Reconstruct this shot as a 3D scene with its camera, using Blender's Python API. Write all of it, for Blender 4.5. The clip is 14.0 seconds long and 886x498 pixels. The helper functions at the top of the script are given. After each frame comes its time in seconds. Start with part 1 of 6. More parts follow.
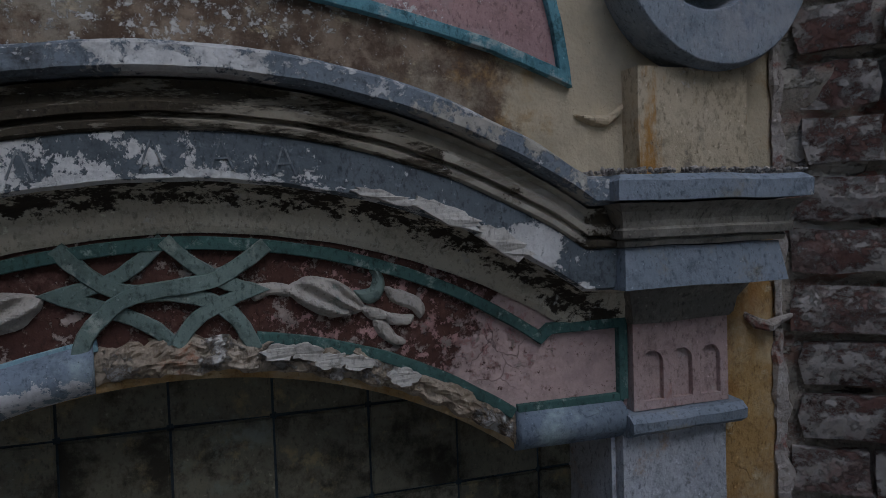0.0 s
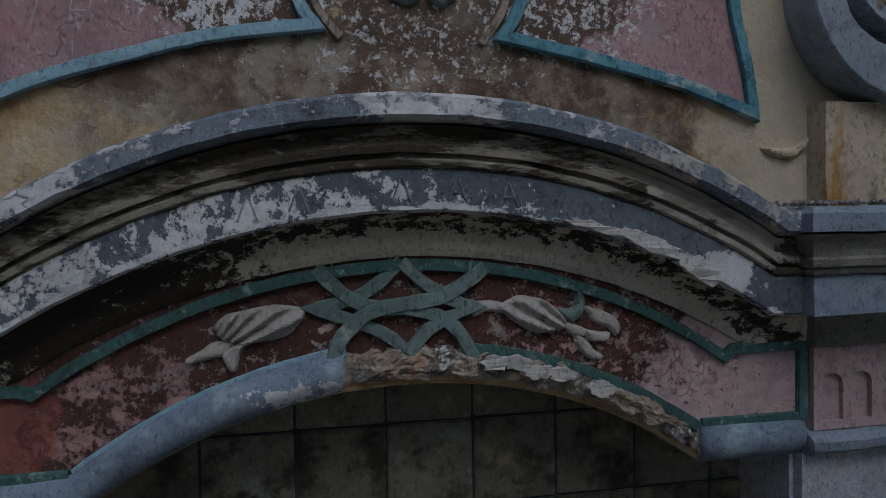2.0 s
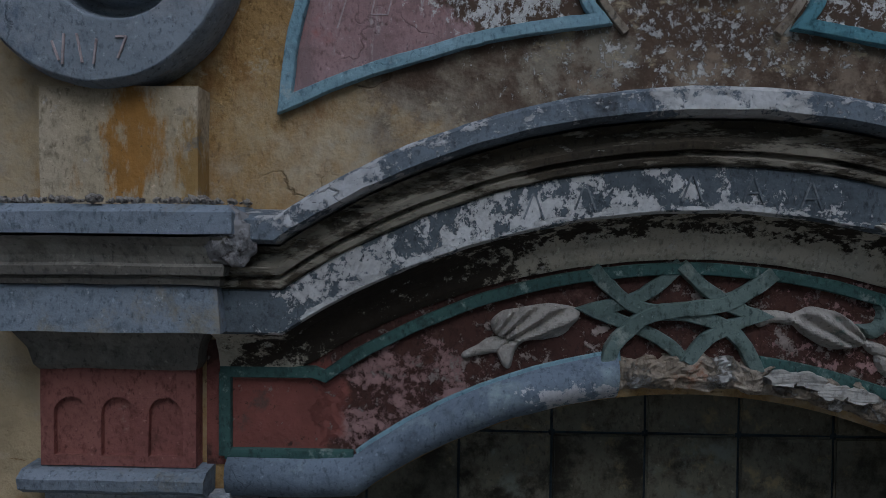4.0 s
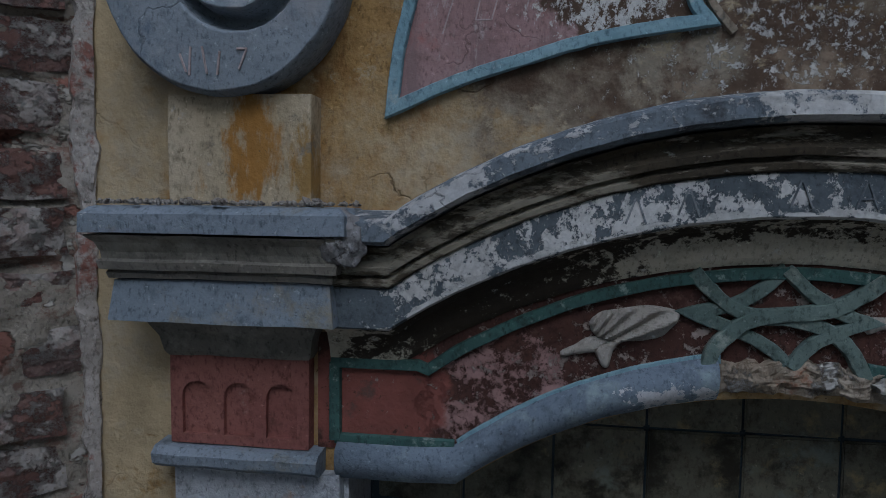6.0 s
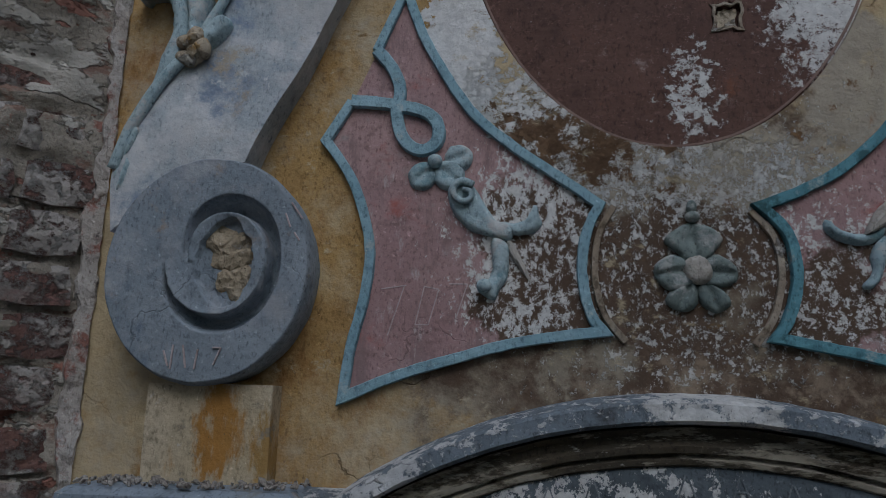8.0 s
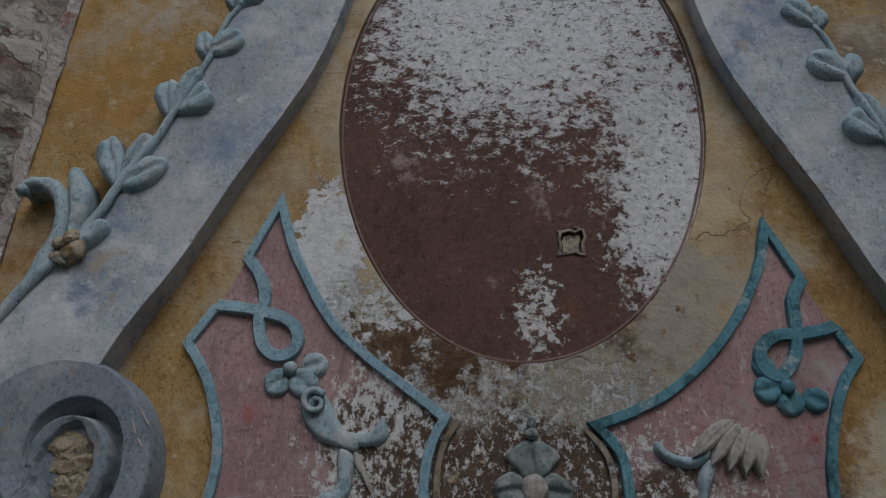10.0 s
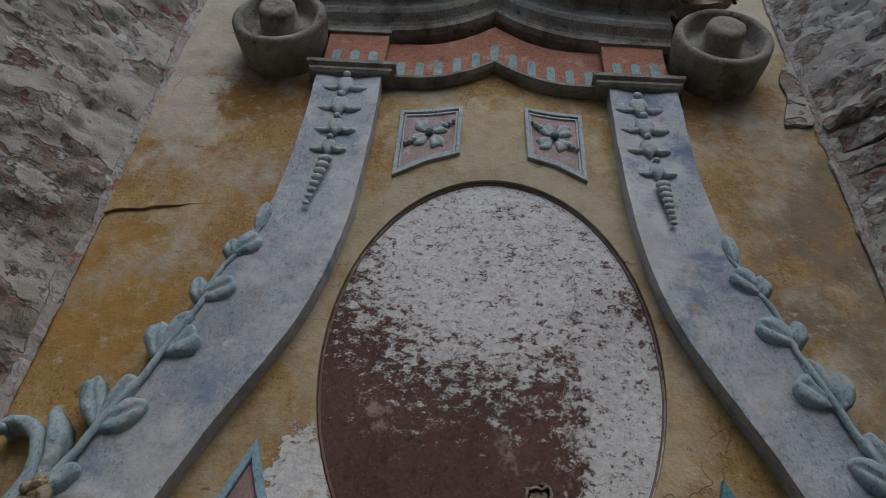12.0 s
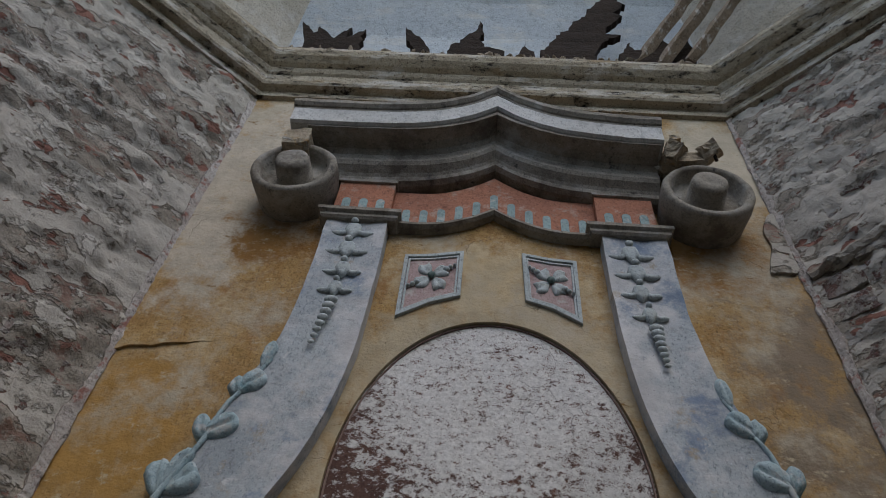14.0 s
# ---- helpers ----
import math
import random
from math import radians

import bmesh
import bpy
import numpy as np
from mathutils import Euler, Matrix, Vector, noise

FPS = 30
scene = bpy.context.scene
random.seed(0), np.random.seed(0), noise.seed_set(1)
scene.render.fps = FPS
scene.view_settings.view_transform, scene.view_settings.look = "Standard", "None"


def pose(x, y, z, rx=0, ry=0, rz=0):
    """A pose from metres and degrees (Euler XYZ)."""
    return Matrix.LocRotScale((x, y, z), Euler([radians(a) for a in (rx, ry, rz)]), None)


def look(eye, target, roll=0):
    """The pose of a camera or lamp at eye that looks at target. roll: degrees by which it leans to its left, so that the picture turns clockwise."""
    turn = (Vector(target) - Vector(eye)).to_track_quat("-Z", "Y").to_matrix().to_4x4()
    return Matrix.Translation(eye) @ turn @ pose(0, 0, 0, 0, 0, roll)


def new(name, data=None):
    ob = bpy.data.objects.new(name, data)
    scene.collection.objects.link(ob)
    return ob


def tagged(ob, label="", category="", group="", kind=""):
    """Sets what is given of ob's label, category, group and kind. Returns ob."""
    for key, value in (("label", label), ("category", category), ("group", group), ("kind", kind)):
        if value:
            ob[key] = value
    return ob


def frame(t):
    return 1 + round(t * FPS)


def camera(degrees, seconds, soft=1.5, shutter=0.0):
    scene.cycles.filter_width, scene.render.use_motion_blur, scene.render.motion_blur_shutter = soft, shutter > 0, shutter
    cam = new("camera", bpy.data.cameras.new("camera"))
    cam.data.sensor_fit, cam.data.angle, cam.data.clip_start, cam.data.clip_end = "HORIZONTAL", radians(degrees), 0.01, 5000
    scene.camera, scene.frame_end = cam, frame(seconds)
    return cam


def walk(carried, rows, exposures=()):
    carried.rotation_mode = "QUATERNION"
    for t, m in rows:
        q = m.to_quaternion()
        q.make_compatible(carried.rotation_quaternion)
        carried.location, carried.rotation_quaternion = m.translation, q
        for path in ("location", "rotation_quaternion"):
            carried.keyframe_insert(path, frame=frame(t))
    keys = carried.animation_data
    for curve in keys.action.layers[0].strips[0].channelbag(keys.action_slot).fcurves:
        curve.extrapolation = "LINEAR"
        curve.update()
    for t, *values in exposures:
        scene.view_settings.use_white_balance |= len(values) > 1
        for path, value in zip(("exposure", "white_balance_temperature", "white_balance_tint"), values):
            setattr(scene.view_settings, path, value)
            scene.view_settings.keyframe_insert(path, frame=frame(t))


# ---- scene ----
cam = camera(63.8, 14.0, soft=0.8)
PATH = [
    (0, (0.029, -1.023, 1.566), (0.679, 0.867, 1.493), -2.0),
    (0.5, (-0.029, -1.034, 1.581), (0.602, 0.863, 1.51), -1.9),
    (1, (-0.08, -1.061, 1.597), (0.49, 0.855, 1.527), -1.6),
    (1.5, (-0.124, -1.078, 1.604), (0.382, 0.856, 1.537), -1.4),
    (2, (-0.171, -1.087, 1.61), (0.234, 0.87, 1.545), -1.1),
    (2.5, (-0.208, -1.088, 1.614), (0.087, 0.889, 1.549), -0.7),
    (3, (-0.244, -1.083, 1.616), (-0.079, 0.909, 1.555), -0.3),
    (3.5, (-0.285, -1.067, 1.61), (-0.235, 0.931, 1.556), 0.0),
    (4, (-0.33, -1.055, 1.602), (-0.39, 0.944, 1.553), 0.5),
    (4.2, (-0.344, -1.05, 1.599), (-0.452, 0.947, 1.549), 0.6),
    (6.3, (-0.358, -1.111, 1.678), (-0.653, 0.862, 1.538), 0.7),
    (6.5, (-0.354, -1.137, 1.7), (-0.655, 0.837, 1.595), 0.7),
    (6.9, (-0.338, -1.198, 1.73), (-0.636, 0.779, 1.799), 0.8),
    (7, (-0.333, -1.206, 1.742), (-0.633, 0.768, 1.855), 0.8),
    (7.5, (-0.314, -1.246, 1.772), (-0.598, 0.716, 2.033), 1.1),
    (8, (-0.274, -1.279, 1.788), (-0.5, 0.665, 2.203), 1.4),
    (8.2, (-0.252, -1.288, 1.802), (-0.448, 0.651, 2.254), 1.4),
    (10.3, (-0.069, -1.368, 1.907), (-0.171, 0.428, 2.781), 2.6),
    (10.5, (-0.069, -1.378, 1.919), (-0.167, 0.397, 2.837), 2.7),
    (11, (-0.077, -1.419, 1.955), (-0.179, 0.293, 2.983), 3.2),
    (11.5, (-0.072, -1.457, 1.962), (-0.167, 0.174, 3.115), 3.9),
    (12, (-0.047, -1.489, 1.959), (-0.131, 0.053, 3.23), 4.3),
    (12.5, (-0.026, -1.501, 1.952), (-0.111, -0.049, 3.326), 4.9),
    (13, (-0.014, -1.523, 1.933), (-0.102, -0.155, 3.389), 5.5),
    (13.5, (-0.034, -1.553, 1.916), (-0.128, -0.263, 3.442), 6.0),
    (14, (-0.037, -1.549, 1.906), (-0.146, -0.284, 3.451), 6.3),
]
walk(cam, [(t, look(eye, target, roll)) for t, eye, target, roll in PATH], exposures=[(0.0, 0.22, 5850, 10), (4.0, 0.19, 5650, 7), (7.0, 0.24, 5600, 6), (8.0, 0.20, 5900, 6), (11.0, 0.22, 6400, 8), (14.0, 0.33, 6600, 9)])
from mathutils.geometry import delaunay_2d_cdt, tessellate_polygon

# ==== world and light
world = bpy.data.worlds.new("world")
scene.world = world
world.use_nodes = True
wn = world.node_tree.nodes
sky = wn.new("ShaderNodeTexSky")
sky.sky_type, sky.sun_disc = "NISHITA", False
sky.sun_elevation, sky.sun_rotation = radians(49), radians(167)
world.node_tree.links.new(sky.outputs[0], wn["Background"].inputs[0])
wn["Background"].inputs[1].default_value = 0.15
sun = new("sun", bpy.data.lights.new("sun", "SUN"))
sun.data.energy, sun.data.angle, sun.data.color = 0.66, radians(45), (1.0, 0.98, 0.95)
sun.matrix_world = look((1.3, -5.6, 9.2), (0.0, 0.0, 2.6))

# ==== materials


def coat(name, base, base2=None, layers=(), rough=0.85, bump=0.5, grain=90.0, piece=False, metal=0.0, cracks=0.0):
    """A worn painted or raw surface: two base tones, then layers of
    (colour, scale, threshold, softness, stretch, region, height); region: (cx, cz, rx, rz, strength), or
    (height over the arch, half width, strength)."""
    mat = bpy.data.materials.new(name)
    mat.use_nodes = True
    nt = mat.node_tree
    bs = nt.nodes["Principled BSDF"]
    bs.inputs["Roughness"].default_value = rough
    bs.inputs["Metallic"].default_value = metal
    bs.inputs["Specular IOR Level"].default_value = 0.25

    def node(kind, operation="", interpolation="", data_type=""):
        n = nt.nodes.new(kind)
        if operation:
            n.operation = operation
        if interpolation:
            n.interpolation_type = interpolation
        if data_type:
            n.data_type = data_type
        return n

    def wire(a, b):
        nt.links.new(a, b)

    def math2(op, a, b):
        n = node("ShaderNodeMath", operation=op)
        for k, v in enumerate((a, b)):
            if isinstance(v, (int, float)):
                n.inputs[k].default_value = v
            else:
                wire(v, n.inputs[k])
        return n.outputs[0]

    geo = node("ShaderNodeNewGeometry")
    place = geo.outputs["Position"]
    if piece:
        info = node("ShaderNodeObjectInfo")
        off = node("ShaderNodeVectorMath", operation="ADD")
        mul = node("ShaderNodeMath", operation="MULTIPLY")
        mul.inputs[1].default_value = 37.0
        wire(info.outputs["Random"], mul.inputs[0])
        wire(place, off.inputs[0])
        wire(mul.outputs[0], off.inputs[1])
        place = off.outputs[0]

    def cloud(scale, detail=6.0, stretch=None, roughness=0.6, shift=0.0):
        m = node("ShaderNodeMapping")
        m.inputs["Location"].default_value = (shift, shift * 0.7, shift * 1.3)
        if stretch:
            m.inputs["Scale"].default_value = stretch
        wire(place, m.inputs[0])
        n = node("ShaderNodeTexNoise")
        n.inputs["Scale"].default_value = scale
        n.inputs["Detail"].default_value = detail
        n.inputs["Roughness"].default_value = roughness
        wire(m.outputs[0], n.inputs["Vector"])
        return n.outputs["Fac"]

    def ramp(v, lo, hi):
        r = node("ShaderNodeMapRange", interpolation="SMOOTHSTEP")
        r.inputs[1].default_value, r.inputs[2].default_value = lo, hi
        wire(v, r.inputs[0])
        return r.outputs[0]

    def blend(f, a, b):
        n = node("ShaderNodeMix", data_type="RGBA")
        wire(f, n.inputs[0])
        for k, v in ((6, a), (7, b)):
            if isinstance(v, tuple):
                n.inputs[k].default_value = (*v, 1)
            else:
                wire(v, n.inputs[k])
        return n.outputs[2]

    base2 = base2 or tuple(c * 0.72 for c in base)
    colour = blend(ramp(cloud(5.0, 8.0), 0.32, 0.68), base, base2)
    colour = blend(ramp(cloud(31.0, 8.0, shift=3.1, roughness=0.7), 0.48, 0.80), colour, tuple(0.5 * c for c in base2))
    colour = blend(ramp(cloud(150.0, 8.0, (1, 1, 0.6), shift=7.7), 0.50, 0.72), colour, tuple(0.55 * c for c in base2))
    colour = blend(ramp(cloud(110.0, 7.0, shift=9.1), 0.60, 0.76), colour, tuple(min(0.8, 1.35 * c + 0.03) for c in base))
    if piece:
        colour = blend(math2("MULTIPLY", info.outputs["Random"], 0.6), colour, tuple(0.6 * c for c in base2))
    height = math2("MULTIPLY", cloud(grain, 5.0, shift=1.7), 0.5)
    height = math2("ADD", height, math2("MULTIPLY", cloud(14.0, 4.0, shift=5.0), 1.2))
    for k, lay in enumerate(layers):
        col, scale, thr, soft = lay[:4]
        stretch = lay[4] if len(lay) > 4 else None
        region = lay[5] if len(lay) > 5 else None
        rise = lay[6] if len(lay) > 6 else 0.0
        v = cloud(scale, 12.0, stretch, lay[7] if len(lay) > 7 else 0.72, 11.3 * (k + 1))
        if region:
            cx, cz, rx, rz, strength = region if len(region) == 5 else (0.0, 0.572, 1.0, 1.0, region[2])
            xyz = node("ShaderNodeSeparateXYZ")
            wire(geo.outputs["Position"], xyz.inputs[0])
            dx = math2("DIVIDE", math2("SUBTRACT", xyz.outputs[0], cx), rx)
            dz = math2("DIVIDE", math2("SUBTRACT", xyz.outputs[2], cz), rz)
            d = math2("SQRT", math2("ADD", math2("MULTIPLY", dx, dx), math2("MULTIPLY", dz, dz)), 0)
            if len(region) == 3:
                d = math2("DIVIDE", math2("ABSOLUTE", math2("SUBTRACT", d, 1.062 + region[0]), 0), region[1])
            inside = math2("MAXIMUM", math2("MINIMUM", math2("SUBTRACT", 1.0, d), 0.5), -0.7)
            v = math2("ADD", v, math2("MULTIPLY", inside, strength))
        mask = ramp(v, thr - soft, thr + soft)
        tone = blend(ramp(cloud(scale * 2.3, 5.0, shift=2.0 + k), 0.35, 0.7), col, tuple(0.78 * c for c in col))
        colour = blend(mask, colour, tone)
        if rise:
            height = math2("ADD", height, math2("MULTIPLY", mask, rise))
    if cracks:
        warp = node("ShaderNodeTexNoise")
        warp.inputs["Scale"].default_value = 9.0
        warp.inputs["Detail"].default_value = 6.0
        wire(place, warp.inputs["Vector"])
        bent = node("ShaderNodeMix", data_type="RGBA")
        bent.inputs[0].default_value = 0.16
        wire(place, bent.inputs[6])
        wire(warp.outputs["Color"], bent.inputs[7])
        cells = nt.nodes.new("ShaderNodeTexVoronoi")
        cells.feature = "DISTANCE_TO_EDGE"
        cells.inputs["Scale"].default_value = cracks
        wire(bent.outputs[2], cells.inputs["Vector"])
        line = math2("SUBTRACT", 1.0, ramp(cells.outputs["Distance"], 0.0, 0.013))
        line = math2("MULTIPLY", line, ramp(cloud(3.0, 3.0, shift=21.0), 0.55, 0.68))
        pits = ramp(cloud(210.0, 2.0, shift=17.0), 0.68, 0.74)
        dark = math2("MAXIMUM", math2("MULTIPLY", line, 0.5), math2("MULTIPLY", pits, 0.6))
        colour = blend(dark, colour, tuple(0.22 * c for c in base2))
        height = math2("SUBTRACT", height, math2("MULTIPLY", dark, 0.9))
    wire(colour, bs.inputs["Base Color"])
    bm_node = node("ShaderNodeBump")
    bm_node.inputs["Strength"].default_value = bump
    bm_node.inputs["Distance"].default_value = 0.009
    wire(height, bm_node.inputs["Height"])
    wire(bm_node.outputs[0], bs.inputs["Normal"])
    return mat


OCHRE, CREAM, BROWN, WHITE = (0.43, 0.27, 0.10), (0.55, 0.43, 0.26), (0.118, 0.077, 0.052), (0.72, 0.70, 0.67)
BLUE, TEAL, SLATE, PINK, RED = (0.20, 0.40, 0.47), (0.10, 0.23, 0.22), (0.20, 0.24, 0.27), (0.50, 0.29, 0.27), (0.28, 0.10, 0.08)
DARK, GREY = (0.045, 0.035, 0.025), (0.38, 0.43, 0.48)

m_wall = coat("ochre_plaster", OCHRE, (0.34, 0.20, 0.075), [
    (CREAM, 4.0, 0.58, 0.10), ((0.30, 0.15, 0.05), 5.0, 0.60, 0.08, (1.2, 1, 0.7)),
    ((0.52, 0.45, 0.35), 6.0, 0.58, 0.10, None, (-0.98, 4.15, 0.30, 0.75, 0.5)), ((0.25, 0.19, 0.13), 6.0, 0.60, 0.10, None, (0.98, 3.2, 0.28, 0.75, 0.30)),
    # orange-brown patches below both scroll ends: their shade put into the wall colour
    ((0.42, 0.24, 0.07), 6.0, 0.62, 0.08, None, (-1.0, 3.0, 0.25, 0.32, 0.5)), ((0.35, 0.18, 0.055), 7.0, 0.62, 0.08, None, (0.70, 3.8, 0.28, 0.25, 0.4)), ((0.55, 0.47, 0.35), 5.0, 0.58, 0.10, None, (0.92, 4.45, 0.30, 0.36, 0.5)), (CREAM, 6.0, 0.60, 0.08, None, (0.0, 3.66, 0.40, 0.24, 0.3)), ((0.30, 0.15, 0.04), 7.0, 0.60, 0.08, None, (-0.74, 3.85, 0.25, 0.22, 0.4)),
    (CREAM, 4.0, 0.62, 0.12, None, (0.0, 2.50, 0.62, 0.75, 0.5)), ((0.50, 0.41, 0.27), 5.0, 0.60, 0.10, None, (0.0, 3.05, 0.62, 0.75, 0.4)),
    (CREAM, 6.0, 0.66, 0.06, None, (-1.0, 1.7, 0.30, 0.9, 0.5)),
    ((0.56, 0.47, 0.33), 6.0, 0.56, 0.07, None, (0.78, 1.8, 0.28, 0.45, 0.6)),
    (BROWN, 7.0, 0.54, 0.08, None, (0.0, 1.95, 0.54, 0.42, 0.6)),
    (BROWN, 6.0, 0.75, 0.10, None, (0.0, 2.30, 0.45, 0.30, 0.45)),
    ((0.30, 0.225, 0.16), 9.0, 0.66, 0.06, (1, 1, 1.0), (0.05, 1.83, 0.5, 0.07, 0.3)), ((0.34, 0.29, 0.22), 9.0, 0.62, 0.06, None, (-0.17, 1.85, 0.10, 0.08, 0.3)),
    ((0.40, 0.345, 0.27), 9.0, 0.58, 0.07, None, (0.06, 2.215, 0.34, 0.09, 0.4)), ((0.42, 0.36, 0.28), 9.0, 0.60, 0.07, None, (0.34, 2.36, 0.16, 0.22, 0.4)),
    ((0.20, 0.11, 0.05), 15.0, 0.64, 0.03, None, (0.10, 2.27, 0.5, 0.25, 0.1)),
    (WHITE, 55.0, 0.60, 0.02, (1, 1, 0.8), (0.0, 2.10, 0.40, 0.36, 0.12), 0.5, 0.8), (WHITE, 16.0, 0.66, 0.02, (1, 1, 0.7), (0.12, 2.04, 0.12, 0.16, 0.12), 0.5, 0.8), (WHITE, 40.0, 0.635, 0.02, (1, 1, 1.2), (0.05, 1.87, 0.30, 0.06, 0.16), 0.5),
    (WHITE, 30.0, 0.56, 0.02, (1, 1, 1.2), (-0.40, 2.47, 0.09, 0.20, 0.5), 0.5), (WHITE, 36.0, 0.58, 0.02, (1, 1, 1.2), (-0.26, 2.31, 0.20, 0.16, 0.22), 0.5, 0.82), (WHITE, 44.0, 0.60, 0.02, None, (0.03, 2.20, 0.34, 0.10, 0.20), 0.5, 0.82), ((0.17, 0.10, 0.055), 18.0, 0.60, 0.03, None, (-0.20, 2.27, 0.26, 0.12, 0.25)),
    ((0.30, 0.13, 0.05), 7.0, 0.70, 0.06, (1.5, 1, 0.6)), ((0.54, 0.44, 0.29), 24.0, 0.63, 0.06, (0.8, 1, 1.2)), ((0.50, 0.43, 0.32), 3.2, 0.60, 0.10), ((0.14, 0.085, 0.04), 70.0, 0.68, 0.02, None, None, -0.5), ((0.24, 0.14, 0.05), 12.0, 0.66, 0.03, (0.5, 1, 1.4))], bump=0.7, cracks=4.5)
m_strip = coat("blue_grey_stucco", (0.45, 0.485, 0.50), (0.33, 0.365, 0.39), [
    ((0.62, 0.61, 0.60), 4.0, 0.52, 0.10), ((0.21, 0.27, 0.36), 5.0, 0.60, 0.08), ((0.42, 0.36, 0.28), 9.0, 0.62, 0.06), ((0.62, 0.62, 0.61), 26.0, 0.63, 0.05), ((0.14, 0.18, 0.23), 20.0, 0.66, 0.05)], bump=0.4, cracks=3.5)
m_volute = coat("slate_blue_stucco", (0.30, 0.335, 0.37), (0.215, 0.25, 0.285), [
    ((0.38, 0.39, 0.41), 6.0, 0.56, 0.08), ((0.13, 0.17, 0.23), 7.0, 0.60, 0.07, (1, 1, 0.6)), ((0.33, 0.27, 0.22), 10.0, 0.64, 0.06), ((0.58, 0.58, 0.57), 55.0, 0.68, 0.03), ((0.09, 0.10, 0.12), 30.0, 0.68, 0.03)], bump=0.45, cracks=5.0)
m_blue = coat("blue_trim_paint", (0.33, 0.475, 0.53), (0.22, 0.36, 0.42), [
    ((0.42, 0.50, 0.50), 26.0, 0.64, 0.05), ((0.07, 0.14, 0.17), 22.0, 0.68, 0.04), (WHITE, 60.0, 0.74, 0.02)], bump=0.5, cracks=16.0)
m_teal = coat("teal_trim_paint", (0.075, 0.155, 0.14), (0.05, 0.10, 0.09), [
    ((0.20, 0.30, 0.30), 9.0, 0.65, 0.06), ((0.28, 0.35, 0.32), 30.0, 0.60, 0.05), ((0.03, 0.05, 0.045), 18.0, 0.64, 0.06), (WHITE, 70.0, 0.75, 0.02)], bump=0.5, cracks=16.0)
m_green = coat("green_stucco_ribbon", (0.19, 0.25, 0.225), (0.11, 0.155, 0.14), [
    ((0.33, 0.37, 0.32), 18.0, 0.60, 0.06), ((0.04, 0.05, 0.04), 24.0, 0.66, 0.05)], bump=0.6, cracks=18.0)
m_leaf = coat("pale_blue_green_stucco", (0.43, 0.52, 0.54), (0.31, 0.41, 0.44), [
    ((0.52, 0.52, 0.50), 14.0, 0.58, 0.06), ((0.17, 0.30, 0.33), 12.0, 0.60, 0.06), ((0.06, 0.07, 0.07), 28.0, 0.67, 0.04)], bump=0.6, cracks=20.0)
m_trimr = coat("teal_blue_trim_paint", (0.15, 0.33, 0.38), (0.09, 0.22, 0.26), [
    ((0.40, 0.48, 0.48), 18.0, 0.60, 0.05), ((0.05, 0.12, 0.13), 14.0, 0.60, 0.05), (WHITE, 60.0, 0.72, 0.02)], bump=0.5, cracks=16.0)
m_rosette = coat("grey_green_stucco", (0.225, 0.265, 0.25), (0.15, 0.185, 0.175), [
    ((0.42, 0.42, 0.40), 16.0, 0.58, 0.06), ((0.08, 0.10, 0.10), 22.0, 0.63, 0.05), ((0.10, 0.07, 0.05), 40.0, 0.66, 0.03)], bump=0.6, cracks=20.0)
m_pinkl = coat("pink_plaster", (0.46, 0.30, 0.285), (0.36, 0.225, 0.22), [
    ((0.30, 0.20, 0.195), 8.0, 0.57, 0.07, (2.4, 1, 0.5)), ((0.54, 0.45, 0.43), 14.0, 0.63, 0.05, (1.8, 1, 0.6)),
    ((0.45, 0.15, 0.13), 7.0, 0.63, 0.09), ((0.40, 0.34, 0.32), 9.0, 0.64, 0.08),
    (BROWN, 7.0, 0.66, 0.05, None, (-0.20, 2.00, 0.22, 0.26, 0.7)),
    (WHITE, 60.0, 0.60, 0.02, (1, 1, 0.8), (-0.26, 2.06, 0.18, 0.26, 0.22), 0.6, 0.8), (BROWN, 55.0, 0.60, 0.02, (1, 1, 0.8), (-0.20, 2.00, 0.16, 0.20, 0.16), -0.5, 0.8)], bump=0.4, cracks=6.0)
m_pinkr = coat("stained_pink_plaster", (0.46, 0.29, 0.275), (0.36, 0.225, 0.22), [
    ((0.54, 0.45, 0.43), 12.0, 0.62, 0.05, (1.6, 1, 0.7)),
    ((0.36, 0.09, 0.07), 9.0, 0.62, 0.06), ((0.42, 0.36, 0.34), 8.0, 0.62, 0.08),
    (BROWN, 8.0, 0.70, 0.05, None, (0.22, 1.98, 0.20, 0.16, 0.6)),
    (WHITE, 58.0, 0.63, 0.02, None, (0.28, 2.02, 0.24, 0.2, 0.2), 0.6, 0.8)], bump=0.4, cracks=6.0)
m_frieze = coat("dark_red_peeling_plaster", (0.105, 0.048, 0.036), (0.07, 0.032, 0.025), [
    ((0.42, 0.25, 0.23), 26.0, 0.64, 0.025, None, (-0.42, 1.34, 0.20, 0.14, 0.30), 0.7, 0.8),
    (RED, 6.0, 0.56, 0.06, None, (-0.62, 1.33, 0.12, 0.12, 0.9)),
    ((0.56, 0.41, 0.38), 22.0, 0.60, 0.04, None, (0.56, 1.33, 0.20, 0.16, 0.9), 0.5),
    (PINK, 44.0, 0.60, 0.025, None, (0.30, 1.42, 0.30, 0.13, 0.12), 0.7),
    ((0.42, 0.34, 0.30), 40.0, 0.62, 0.03, None, (0.0, 1.42, 0.6, 0.2, 0.1), 0.7), ((0.09, 0.045, 0.035), 60.0, 0.63, 0.03), ((0.16, 0.09, 0.075), 16.0, 0.62, 0.05)], bump=0.7, cracks=12.0)
